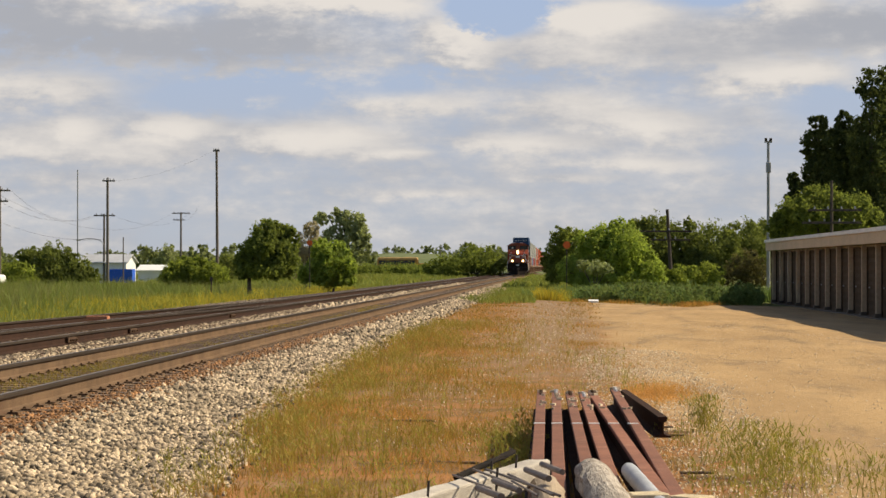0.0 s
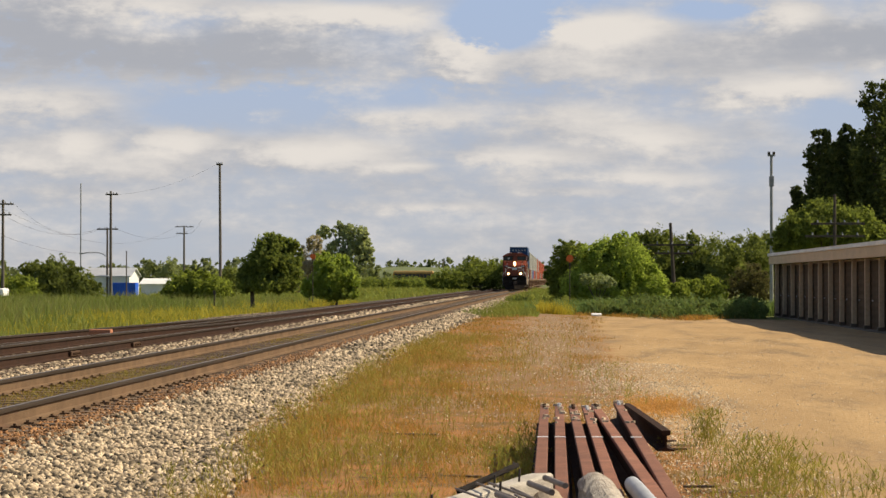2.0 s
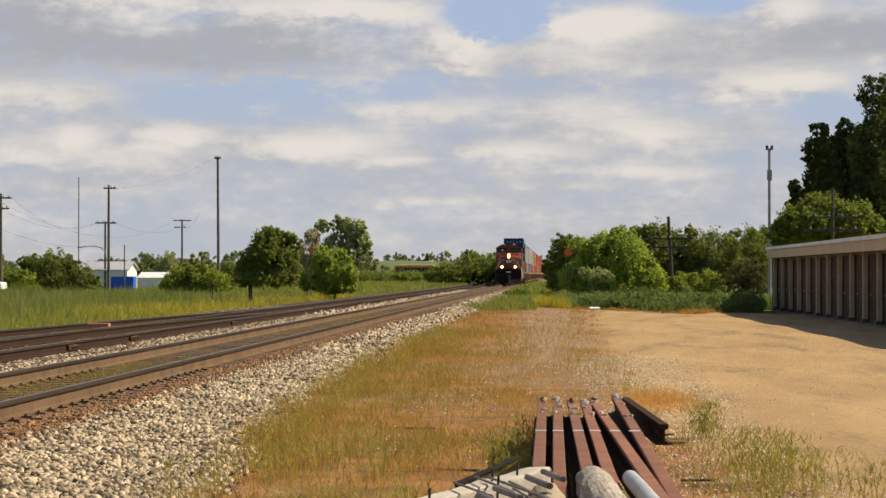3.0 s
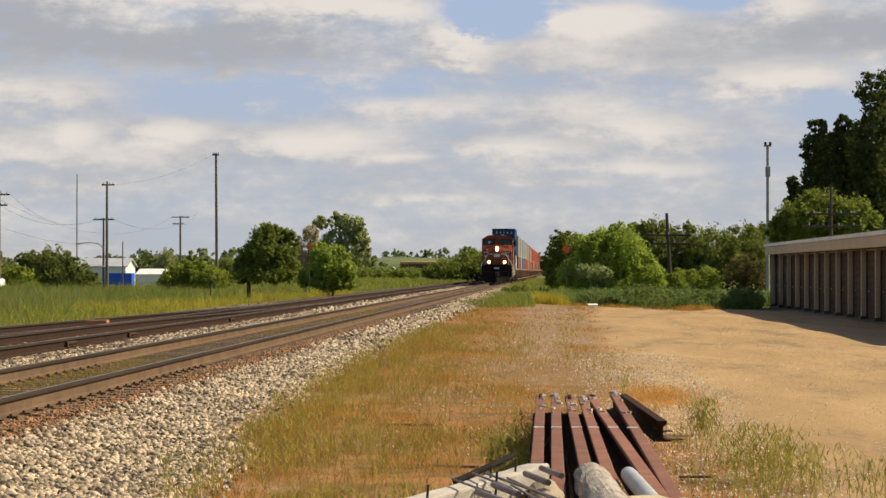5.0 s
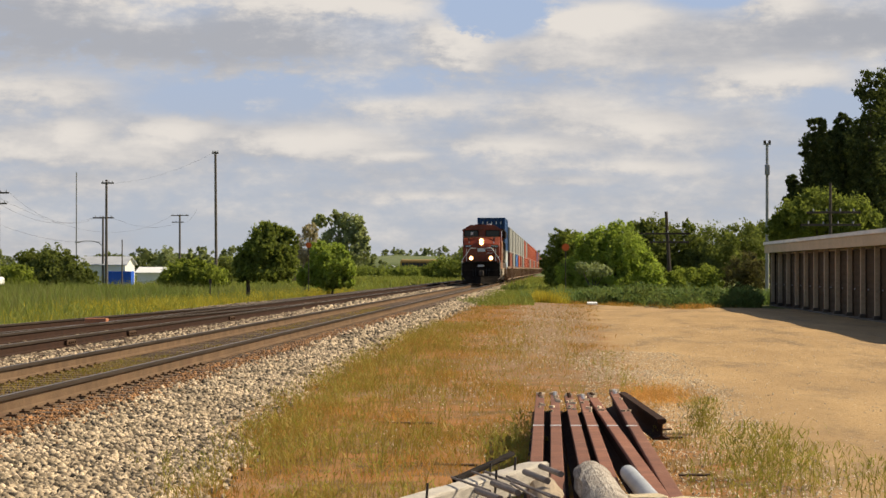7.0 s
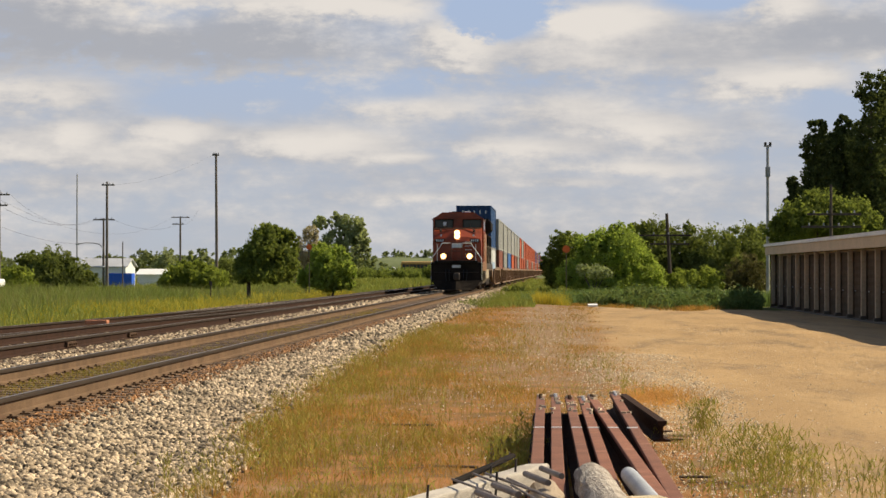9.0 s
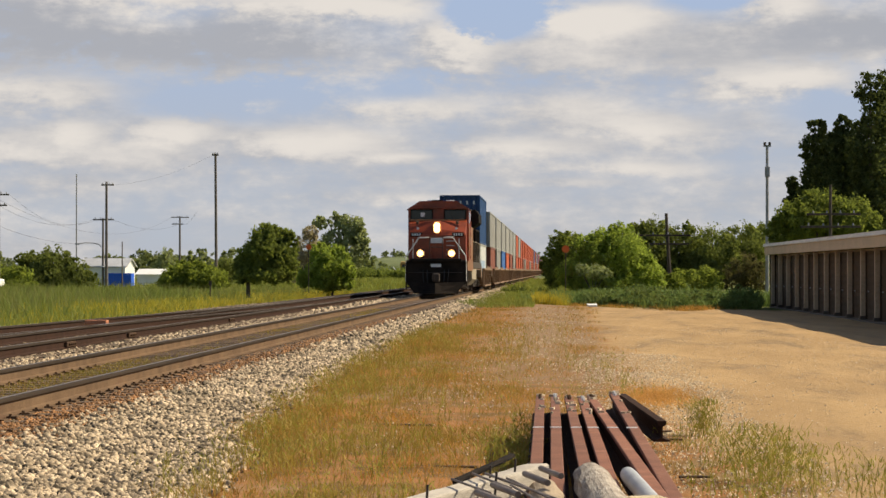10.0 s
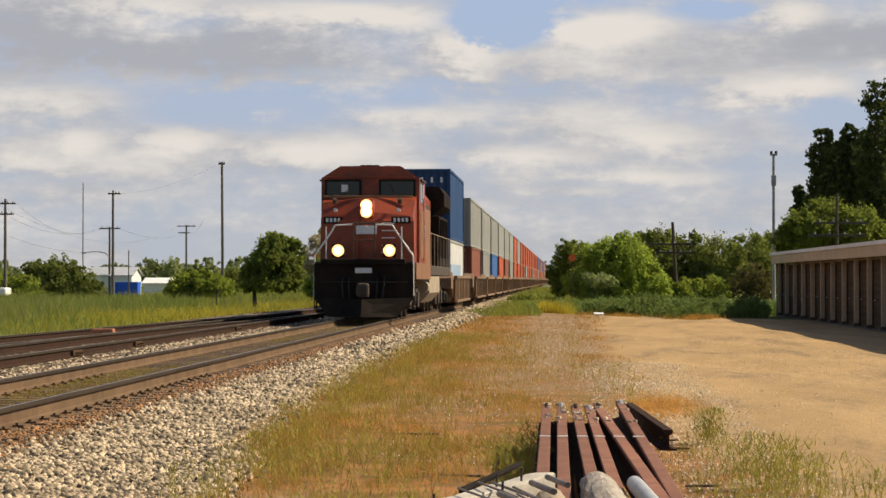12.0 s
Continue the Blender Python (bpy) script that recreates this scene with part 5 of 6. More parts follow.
verge = scatter(120000, (-3.6, 1.8), (13.3, 45), 1.35)
verge = verge[(verge[:, 0] < right_edge(verge[:, 1]) + RNG.normal(0, 0.25, len(verge))) & (verge[:, 0] > ballast_edge(verge[:, 1]) + RNG.normal(0, 0.15, len(verge)))]
verge = lumpy(thin_out(verge, BARE), 1.4, 0.0)
add_grass("verge_grass", "dry orange and olive grass on the trackside verge", verge, 0.085, 0.0055, LEAF["verge"], 0.75)
far_v = scatter(26000, (-3.5, 1.6), (43, 96), 1.1)
far_v = far_v[far_v[:, 0] < right_edge(far_v[:, 1]) - 0.1]
add_grass("verge_grass", "sparse dry grass further along the verge", lumpy(thin_out(far_v, BARE), 0.6, -0.25), 0.09, 0.013, LEAF["verge"], 0.7)
tall_w = scatter(90000, (-3.9, 0.35), (13.6, 60), 1.35)
into = tall_w[:, 0] - ballast_edge(tall_w[:, 1])
tall_w = tall_w[(into > RNG.normal(0.02, 0.12, len(into))) & (RNG.uniform(0, 1, len(into)) < np.interp(into, [0, 0.5, 1.1, 1.8, 3.2], [0.9, 0.95, 0.5, 0.16, 0.06]))]
tall_w = lumpy(tall_w, 2.2, 0.05)
add_grass("verge_weeds", "fine olive weeds along the foot of the ballast", tall_w, 0.19, 0.006, LEAF["weed"], 0.3)
tips = tall_w[RNG.uniform(0, 1, len(tall_w)) < 0.7]
zt = ground_z(tips[:, 0], tips[:, 1]) + RNG.uniform(0.03, 0.17, len(tips))
tagged(new("weed_leaves", blades_mesh("weed_leaves", tips + RNG.normal(0, 0.02, tips.shape), zt, 0.05, 0.01, LEAF["herb"], 1.1)), "small olive leaves on the verge weeds", "grass", kind="stuff")
straw = np.column_stack([RNG.normal(1.12, 0.26, 5000), RNG.normal(26.6, 0.9, 5000)])
add_grass("dry_straw", "flattened orange straw beside the rail ends", straw, 0.05, 0.006, LEAF["straw"], 1.2)
between = lumpy(scatter(34000, (-6.55, -5.25), (18, 80), 1.4), 0.7, -0.15)
add_grass("track_weeds", "low weeds between the main line rails", between, 0.05, 0.008, LEAF["weed"], 0.6, 0.13)
field = scatter(110000, (-46, -13.6), (44, 175), 1.25)
add_grass("field_grass", "green and yellow field grass beyond the tracks", field, 0.28, 0.02, LEAF["field"], 0.5)
add_grass("field_grass", "short pale grass far beyond the tracks", scatter(36000, (-110, -13), (170, 420), 1.3), 0.45, 0.12, LEAF["field"], 0.35)
bank = scatter(40000, (-2.2, 15), (88, 112), 1.0)
bank = bank[bank[:, 0] > -0.6 + RNG.normal(0, 0.8, len(bank))]
bank = bank[bank[:, 1] > 88.5 + np.maximum(0, 5 - bank[:, 0]) * 2.6 + RNG.uniform(0, 2.5, len(bank))]
bank = bank[(bank[:, 0] < 0.0905 * bank[:, 1]) | (bank[:, 1] > 98)]
add_grass("tall_grass", "lush green tall grass bank at the lot's end", bank, 0.55, 0.05, LEAF["lush"], 0.5)
herb_rng = random.Random(11)
herbs = []
for k in range(90):
    hx, hy = herb_rng.uniform(1.2, 8.0), herb_rng.uniform(88.5, 94)
    hh = herb_rng.uniform(0.28, 0.5) * (0.75 if hx < 3 else 1.0)
    herbs.append(((hx, hy + max(0, 5 - hx) * 2.6, hh * 0.85), (herb_rng.uniform(0.35, 0.8), 0.5, hh)))
tagged(new("bank_herbs", leaves_mesh("bank_herbs", herbs, 26000, 0.055, LEAF["lush"], 0.3)), "leafy blue-green herbs in clumps along the lot's end", "herbs", kind="stuff")
rim = scatter(6000, (0.6, 7.0), (85.5, 90), 1.0)
rim[:, 1] += np.maximum(0, 5 - rim[:, 0]) * 2.6
add_grass("rim_grass", "dry tan grass at the foot of the herbs", lumpy(rim, 0.7, 0.15), 0.16, 0.025, LEAF["verge"], 0.6)
must = scatter(5000, (-1.1, 0.6), (100, 111), 1.0)
add_grass("yellow_flowers", "yellow flowering weeds at the lot's end", lumpy(must, 0.35, -0.1), 0.5, 0.03, LEAF["mustard"], 0.3)
tall = scatter(70000, (-40, -14.2), (55, 165), 1.2)
add_grass("field_weeds", "taller green weeds in clumps across the field", lumpy(tall, 0.16, 0.2), 0.7, 0.025, LEAF["field_tall"], 0.35)
yel = scatter(60000, (-23, -13.5), (58, 150), 1.1)
yel = yel[RNG.uniform(0, 1, len(yel)) < np.interp(yel[:, 0], [-23, -17, -13.5], [0.05, 0.4, 1]) * np.interp(yel[:, 1], [58, 75, 92, 150], [0.05, 0.25, 1, 0.9])]
add_grass("yellow_flowers", "yellow flowering weeds beside the siding", lumpy(yel, 0.22, -0.15), 0.31, 0.024, LEAF["mustard"], 0.5)
add_grass("bank_grass", "olive grass far along the line", scatter(9000, (-3.9, 4), (148, 340), 1.2), 0.5, 0.13, LEAF["field"], 0.5)
add_grass("bank_grass", "olive grass on the bank beside the line", scatter(9000, (-4.2, -1.0), (92, 150), 1.0), 0.24, 0.03, LEAF["field"], 0.5)


def weed_clump(x, y, n, h, spread):
    """Upright weeds: wispy stems with short leaves."""
    t = thing("weed_clump", "wispy green and tan weeds growing in gravel", "weeds", pose(x, y, float(ground_z(x, y))), "weeds beside the rail pile")
    st = np.column_stack([RNG.normal(0, spread, n), RNG.normal(0, spread, n)])
    tagged(shared("stem_tuft", blades_mesh("stem_tuft", st, np.zeros(n), h, 0.006, LEAF["herb"], 0.32), t), kind="stuff")
    k = n * 7
    which = RNG.integers(0, n, k)
    hh = RNG.uniform(0.15, 0.85, k) * h
    lv = blades_mesh("foliage", st[which] + RNG.normal(0, 0.018, (k, 2)), hh, h * 0.14, 0.009, LEAF["herb"], 0.9)
    tagged(shared("foliage", lv, t), kind="stuff")


for x, y, n, h, sp_ in ((1.15, 15.3, 24, 0.26, 0.14), (1.28, 14.3, 24, 0.3, 0.15), (1.45, 17.6, 18, 0.26, 0.12), (1.34, 20.6, 70, 0.38, 0.08), (1.42, 16.2, 60, 0.46, 0.1), (1.62, 15.8, 46, 0.44, 0.12), (1.85, 15.4, 26, 0.36, 0.12), (1.22, 17.0, 20, 0.3, 0.1),
                       (2.0, 14.4, 22, 0.34, 0.1), (1.5, 14.6, 40, 0.4, 0.15), (1.05, 18.8, 20, 0.25, 0.12), (0.62, 33, 26, 0.3, 0.25), (0.75, 29, 20, 0.28, 0.2), (0.9, 27, 20, 0.25, 0.2),
                       (-0.3, 20.2, 34, 0.3, 0.12), (-0.32, 18.4, 40, 0.32, 0.12), (-0.3, 16.6, 44, 0.34, 0.12), (-0.3, 15.0, 34, 0.3, 0.1), (-0.5, 17.6, 22, 0.26, 0.14), (-2.5, 15.4, 26, 0.28, 0.25), (-2.0, 16.5, 26, 0.28, 0.3), (-1.2, 16.2, 20, 0.26, 0.2)):
    weed_clump(x, y, n, h, sp_)
stone_field("gravel", "scattered pale gravel at the lot's edge", 9000, (0.35, 2.0), (13.5, 40), 0.011, 1.2, "gravel")
stone_field("gravel", "scattered pale gravel in the bare verge", 4500, (-1.8, 0.8), (18, 90), 0.012, 1.0, "gravel")
stone_field("gravel", "sparse pebbles on the sandy lot", 1500, (1.5, 6), (15, 60), 0.011, 1.0, "gravel")


# ======== pile of old rails and timbers beside the camera ========
def rail_bar(bm, a, b):
    """A straight length of rail from a to b; z is its top."""
    a, b = Vector(a), Vector(b)
    d = (b - a).normalized()
    sd = Vector((d.y, -d.x, 0))
    ends = [[bm.verts.new(p + sd * u + Vector((0, 0, w))) for u, w in rail_profile()] for p in (a, b)]
    n = len(ends[0])
    for i in range(n):
        bm.faces.new((ends[0][i], ends[0][(i + 1) % n], ends[1][(i + 1) % n], ends[1][i]))
    bm.faces.new(ends[0]), bm.faces.new(ends[1][::-1])
    bmesh.ops.recalc_face_normals(bm, faces=bm.faces)
    return bm


def spot(px, py, z):
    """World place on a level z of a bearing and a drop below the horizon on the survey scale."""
    y = (1.5 - z) * PXR / (py - 480)
    return Vector((at(px, y), y, z))


RAIL_TOP = 0.36
PILE = [((957, 700), (951, 806)), ((983, 699), (987, 836)), ((1007, 701), (1037, 826)), ((1031, 703), (1074, 826)), ((1046, 700), (1164, 866)), ((1086, 694), (1196, 876))]
for k, (far, near) in enumerate(PILE):
    a, b = spot(*far, RAIL_TOP), spot(*near, RAIL_TOP)
    b = a + (b - a).normalized() * 10.4
    r = thing("old_rail", "length of red-rusted steel rail lying in a pile", "rail", group="pile of old rails")
    # shade between the rails is put into the bar's colour; only the head is red
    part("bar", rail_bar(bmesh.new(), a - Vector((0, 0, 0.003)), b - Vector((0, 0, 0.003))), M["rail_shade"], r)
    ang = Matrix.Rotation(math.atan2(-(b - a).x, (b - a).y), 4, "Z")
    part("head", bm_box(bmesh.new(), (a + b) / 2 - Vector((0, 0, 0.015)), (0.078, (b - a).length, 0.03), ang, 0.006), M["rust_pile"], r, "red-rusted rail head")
    d = (b - a).normalized()
    for q in (0.12, 0.3, 0.5):
        c = a + d * q
        part("bolt", bm_rod(bmesh.new(), c + Vector((0, 0, -0.002)), c + Vector((0, 0, 0.022)), 0.018, seg=6), M["mark"] if k % 2 else M["rust"], r)
    m = spot(far[0] + (near[0] - far[0]) * 55 / (near[1] - far[1]), 756, RAIL_TOP)
    part("weld_band", bm_box(bmesh.new(), m + Vector((0, 0, 0.0)), (0.08, 0.06, 0.006), Matrix.Rotation(math.atan2(-d.x, d.y), 4, "Z")), M["mark"], r, "pale worn band across the rail head")
chips = thing("rust_chips", "pale chips of scale and gravel on the rail ends", "rubble", kind="stuff")
bm = bmesh.new()
for k in range(70):
    far, near = PILE[k % len(PILE)]
    a, b = spot(*far, RAIL_TOP), spot(*near, RAIL_TOP)
    c = a.lerp(b, random.random() ** 2 * 0.35) + Vector((random.uniform(-0.03, 0.03), 0, 0.008))
    bm_box(bm, c, (random.uniform(0.012, 0.03), random.uniform(0.015, 0.06), 0.016), Matrix.Rotation(random.uniform(0, 3), 4, "Z"))
part("chip_scatter", bm, M["gravel"], chips)
r = thing("old_rail", "short rusty rail end painted dark as in shade, askew beside the pile", "rail", group="pile of old rails")
# low rail end: its shade is painted in with the dark web colour
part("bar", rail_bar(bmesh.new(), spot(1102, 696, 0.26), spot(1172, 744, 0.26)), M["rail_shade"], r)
tb = thing("sleeper_block", "dark timber block under the rail pile", "timber")
part("block", bm_box(bmesh.new(), (0.22, 17.2, 0.09), (0.85, 0.24, 0.19), Matrix.Rotation(0.06, 4, "Z"), 0.01), M["tie"], tb)
tb = thing("sleeper_block", "dark timber block under the rail pile", "timber")
part("block", bm_box(bmesh.new(), (0.25, 12.6, 0.09), (1.0, 0.24, 0.19), Matrix.Rotation(-0.04, 4, "Z"), 0.01), M["tie"], tb)
tb = thing("sleeper_block", "dark timber block under the rail pile", "timber")
part("block", bm_box(bmesh.new(), (0.2, 20.0, 0.09), (0.8, 0.24, 0.19), Matrix.Rotation(0.02, 4, "Z"), 0.01), M["tie"], tb)


def beam(name, label, a, b, w, h, mat):
    """A squared timber from a to b, given by the middle of its top."""
    a, b = Vector(a), Vector(b)
    d = b - a
    m = Matrix.Translation((a + b) / 2 - Vector((0, 0, h / 2))) @ d.to_track_quat("Y", "Z").to_matrix().to_4x4()
    bm = bmesh.new()
    bm_box(bm, (0, 0, 0), (w, d.length, h), bevel=0.012)
    bmesh.ops.subdivide_edges(bm, edges=[e for e in bm.edges if e.calc_length() > 0.3], cuts=10)
    for vt in bm.verts:
        vt.co += Vector((random.uniform(-1, 1), 0, random.uniform(-1, 1))) * 0.004
    bmesh.ops.transform(bm, matrix=m, verts=bm.verts)
    t = thing(name, label, "timber")
    part("timber", bm, mat, t)
    return t


beam("timber_beam", "pale weathered squared timber beam on the pile", spot(953, 819, 0.47), spot(672, 902, 0.47), 0.125, 0.13, M["timber"])
beam("timber_beam", "short pale timber offcut", spot(1106, 878, 0.45), spot(1176, 876, 0.45), 0.16, 0.1, M["timber_warm"])
beam("timber_beam", "short pale timber offcut", spot(1196, 880, 0.42), spot(1250, 884, 0.42), 0.16, 0.1, M["timber_warm"])
beam("dark_plank", "thin dark tarred plank beside the beam", spot(908, 802, 0.4), spot(806, 848, 0.4), 0.035, 0.03, M["loco_black"])


def make_log(label, a, b, r, mat, rough_=0.012, name="log"):
    a, b = Vector(a), Vector(b)
    d = b - a
    m = Matrix.Translation(a) @ d.to_track_quat("Z", "Y").to_matrix().to_4x4()
    bm = bmesh.new()
    rings, seg = 12, 22
    vs = []
    for i in range(rings):
        t = i / (rings - 1)
        rr = r * (0.93 if i in (0, rings - 1) else 1.0)
        vs.append([bm.verts.new(m @ Vector((math.cos(q * 6.2832 / seg) * rr * (1 + random.uniform(-1, 1) * rough_ / r), math.sin(q * 6.2832 / seg) * rr, t * d.length))) for q in range(seg)])
    for i in range(rings - 1):
        for q in range(seg):
            bm.faces.new((vs[i][q], vs[i][(q + 1) % seg], vs[i + 1][(q + 1) % seg], vs[i + 1][q]))
    bm.faces.new(vs[0][::-1]), bm.faces.new(vs[-1])
    bmesh.ops.recalc_face_normals(bm, faces=bm.faces)
    t = thing(name, label, name)
    part("shaft", bm, mat, t, smooth=rough_ < 0.005)


# logs, pipe and rods that lie over the beam and rails
c = spot(1052, 815, 0.46)
make_log("grey weathered round log with checked bark", c + Vector((-0.02, 0.0, -0.1)), c + Vector((0.06, -3.2, -0.02)), 0.1, M["log"])
c = spot(985, 842, 0.44)
make_log("weathered round post with a cut brown end", c + Vector((-0.06, 0.1, -0.1)), c + Vector((0.0, -2.2, -0.08)), 0.085, M["log_brown"])
c = spot(1112, 824, 0.43)
make_log("smooth grey plastic pipe", c + Vector((0, 0, -0.045)), c + Vector((0.1, -2.4, -0.03)), 0.046, M["pipe"], 0.0, "pipe")
RODS = [((958, 828), (994, 842), 0.02), ((930, 838), (970, 854), 0.021), ((873, 858), (918, 875), 0.02), ((845, 871), (886, 886), 0.021),
        ((837, 838), (905, 864), 0.008), ((860, 838), (990, 884), 0.009), ((898, 846), (978, 883), 0.008), ((905, 858), (950, 884), 0.008), ((800, 848), (868, 872), 0.008)]
for (a, b, r_) in RODS:
    t = thing("steel_rod", "grey steel rod lying on the timbers", "rod", group="rods on the timbers")
    part("rod", bm_rod(bmesh.new(), spot(*a, 0.5), spot(*b, 0.5), r_ * 0.75, seg=10), M["rod_steel"], t, smooth=False)
for px, py in ((910, 838), (876, 862), (754, 888), (866, 850)):
    b = spot(px, py, 0.46)
    t = thing("steel_spike", "thin dark rod standing up from the timber", "rod", group="rods on the timbers")
    part("rod", bm_rod(bmesh.new(), b - Vector((0, 0, 0.08)), b + Vector((0.01, 0, 0.075)), 0.006, seg=6), M["loco_dark"], t)
for px, py, w in ((1232, 842, 0.13), (1165, 762, 0.14), (690, 830, 0.28), (780, 826, 0.3), (700, 752, 0.4), (1190, 776, 0.12)):
    b = spot(px, py, 0.012)
    t = thing("scrap_strip", "dark weathered timber strip lying in the grass", "scrap")
    part("strip", bm_box(bmesh.new(), b, (w * 1.9, 0.05, 0.018), Matrix.Rotation(random.uniform(-0.2, 0.2), 4, "Z"), 0.006), M["tie"], t)


# ======== poles, wires, signs ========
def make_pole(name, label, px, top, y, r, arms=(), lean=0.0, mat="pole", extras=None):
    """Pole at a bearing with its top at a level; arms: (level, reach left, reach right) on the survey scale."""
    k = y / PXR
    t = thing(name, label, "pole", pose(at(px, y), y, 0))
    h = up(top, y)
    bm = bm_rod(bmesh.new(), (lean, 0, -0.3), (0, 0, h), r, r * 0.72, 10)
    part("shaft", bm, M[mat], t)
    for lv, l, rr in arms:
        z = up(lv, y)
        a = part("crossarm", bm_box(bmesh.new(), ((rr - l) * k / 2, -r, z), ((l + rr) * k, 0.1, 0.12), bevel=0.01), M[mat], t)
        n = 4
        for q in range(n):
            x = -l * k + (l + rr) * k * (q + 0.5) / n
            part("insulator", bm_rod(bmesh.new(), (x, -r, z + 0.06), (x, -r, z + 0.2), 0.05, 0.03, 8), M["steel"], a)
    if extras:
        extras(t, h, k)
    return t


def floodlights(t, h, k):
    part("light_bar", bm_box(bmesh.new(), (0, 0, h - 0.05), (0.42, 0.16, 0.1)), M["steel"], t)
    for s in (-0.14, 0.14):
        part("lamp_head", bm_box(bmesh.new(), (s, -0.06, h + 0.08), (0.14, 0.22, 0.16), bevel=0.02), M["loco_dark"], t)
    part("box", bm_box(bmesh.new(), (0, -0.1, h - 1.55), (0.28, 0.2, 0.6), bevel=0.03), M["steel"], t, "grey transformer box")


def lamp_arm(t, h, k):
    z = up(440, 190)
    pts = [(0, z), (-0.3, z + 0.35), (-0.8, z + 0.5), (-1.5, z + 0.52), (-2.05, z + 0.45)]
    bm = bmesh.new()
    for a, b in zip(pts, pts[1:]):
        bm_rod(bm, (a[0], -0.1, a[1]), (b[0], -0.1, b[1]), 0.035, seg=6)
    arm = part("lamp_arm", bm, M["steel"], t)
    part("lamp_head", bm_box(bmesh.new(), (-2.2, -0.1, pts[-1][1] - 0.04), (0.4, 0.18, 0.12), bevel=0.03), M["steel"], arm)


make_pole("utility_pole", "tall dark wooden utility pole", 382, 270, 180, 0.13, [(273, 6, 6)], 0.08)
make_pole("utility_pole", "wooden utility pole with a short crossarm", 189, 320, 185, 0.13, [(326, 9, 14)])
make_pole("utility_pole", "wooden utility pole with crossarm and curved lamp arm", 183, 385, 190, 0.11, [(388, 18, 20)], extras=lamp_arm)
make_pole("radio_mast", "thin grey steel radio mast beside the sheds", 136, 306, 200, 0.07, mat="steel")
make_pole("thin_post", "thin wooden post near the blue shed", 217, 427, 178, 0.06)
make_pole("utility_pole", "wooden utility pole with two crossarms", 319, 382, 300, 0.16, [(384, 16, 17), (396, 14, 7)])
make_pole("utility_pole", "wooden utility pole with two crossarms", -2, 335, 165, 0.13, [(343, 20, 20), (362, 18, 16)])
make_pole("light_pole", "grey pole with floodlights and a transformer box", 1359, 258, 130, 0.11, mat="steel", extras=floodlights)
make_pole("telegraph_pole", "old leaning telegraph pole with worn crossarms", 1180, 378, 140, 0.13, [(417, 62, 42), (432, 30, 40)], 0.3, "loco_dark")
make_pole("telegraph_pole", "old brown telegraph pole with crossarms before the trees", 1471, 328, 118, 0.1, [(380, 42, 52), (402, 52, 52)], 0.0, "bark")
make_pole("thin_post", "far thin antenna post", 778, 443, 600, 0.12)


def wire(a, b, sag, r=0.008):
    bm = bmesh.new()
    a, b = Vector(a), Vector(b)
    rings = []
    for q in range(15):
        p = a.lerp(b, q / 14) - Vector((0, 0, sag * 4 * (q / 14) * (1 - q / 14)))
        rings.append([bm.verts.new(p + Vector((dx * r, 0, dz * r))) for dx, dz in ((1, 0), (0, 1), (-1, 0), (0, -1))])
    for p, q in zip(rings, rings[1:]):
        for i in range(4):
            bm.faces.new((p[i], p[(i + 1) % 4], q[(i + 1) % 4], q[i]))
    t = thing("overhead_wire", "thin dark overhead wire between poles", "wire", group="overhead wires")
    part("strand", bm, M["wire"], t)


def W(px, py, y):
    return (at(px, y), y, up(py, y))


wire(W(-18, 343, 165), W(304, 384, 300), 2.6)
wire(W(18, 343, 165), W(170, 388, 190), 1.2)
wire(W(-2, 362, 165), W(165, 388, 190), 0.9)
wire(W(200, 388, 190), W(336, 384, 300), 1.2)
wire(W(200, 326, 185), W(376, 273, 180), 0.5, 0.004)
wire(W(325, 396, 300), W(350, 372, 190), 0.4)
wire(W(0, 400, 165), W(180, 430, 190), 0.5)


def make_sign(px, py, y, r, label):
    t = thing("track_sign", label, "sign", pose(at(px, y), y, 0))
    z = up(py, y)
    part("post", bm_rod(bmesh.new(), (0, 0.03, -0.1), (0, 0.03, z), 0.022, seg=8), M["loco_dark"], t)
    part("disc", bm_rod(bmesh.new(), (0, 0.0, z), (0, -0.02, z), r, seg=20), M["orange_sign"], t, "orange sign disc")


make_sign(1002, 441, 113.5, 0.19, "orange round track sign on a post before the bushes")
make_sign(547, 437, 128, 0.16, "small orange track sign among the bushes")
t = thing("marker_post", "small dark marker post in the grass", "post", pose(at(373, 108), 108, 0))
part("post", bm_rod(bmesh.new(), (0, 0, -0.1), (0, 0, 1.0), 0.035, seg=8), M["loco_dark"], t)
part("plate", bm_box(bmesh.new(), (0, -0.04, 0.92), (0.14, 0.02, 0.22)), M["loco_dark"], t)
t = thing("white_plank", "white painted plank lying at the lot's end", "plank", pose(at(1049, 93.5), 93.5, 0.02))
part("board", bm_box(bmesh.new(), (0, 0, 0.06), (0.42, 0.6, 0.07), Matrix.Rotation(0.08, 4, "X"), 0.015), M["white"], t)


c = spot(172, 573, 0.3)
t = thing("orange_marker", "small orange painted block on the siding rail", "marker", pose(c.x, c.y, 0.3))
part("block", bm_box(bmesh.new(), (0, 0, 0.03), (0.5, 0.3, 0.09), bevel=0.015), M["orange_dull"], t)
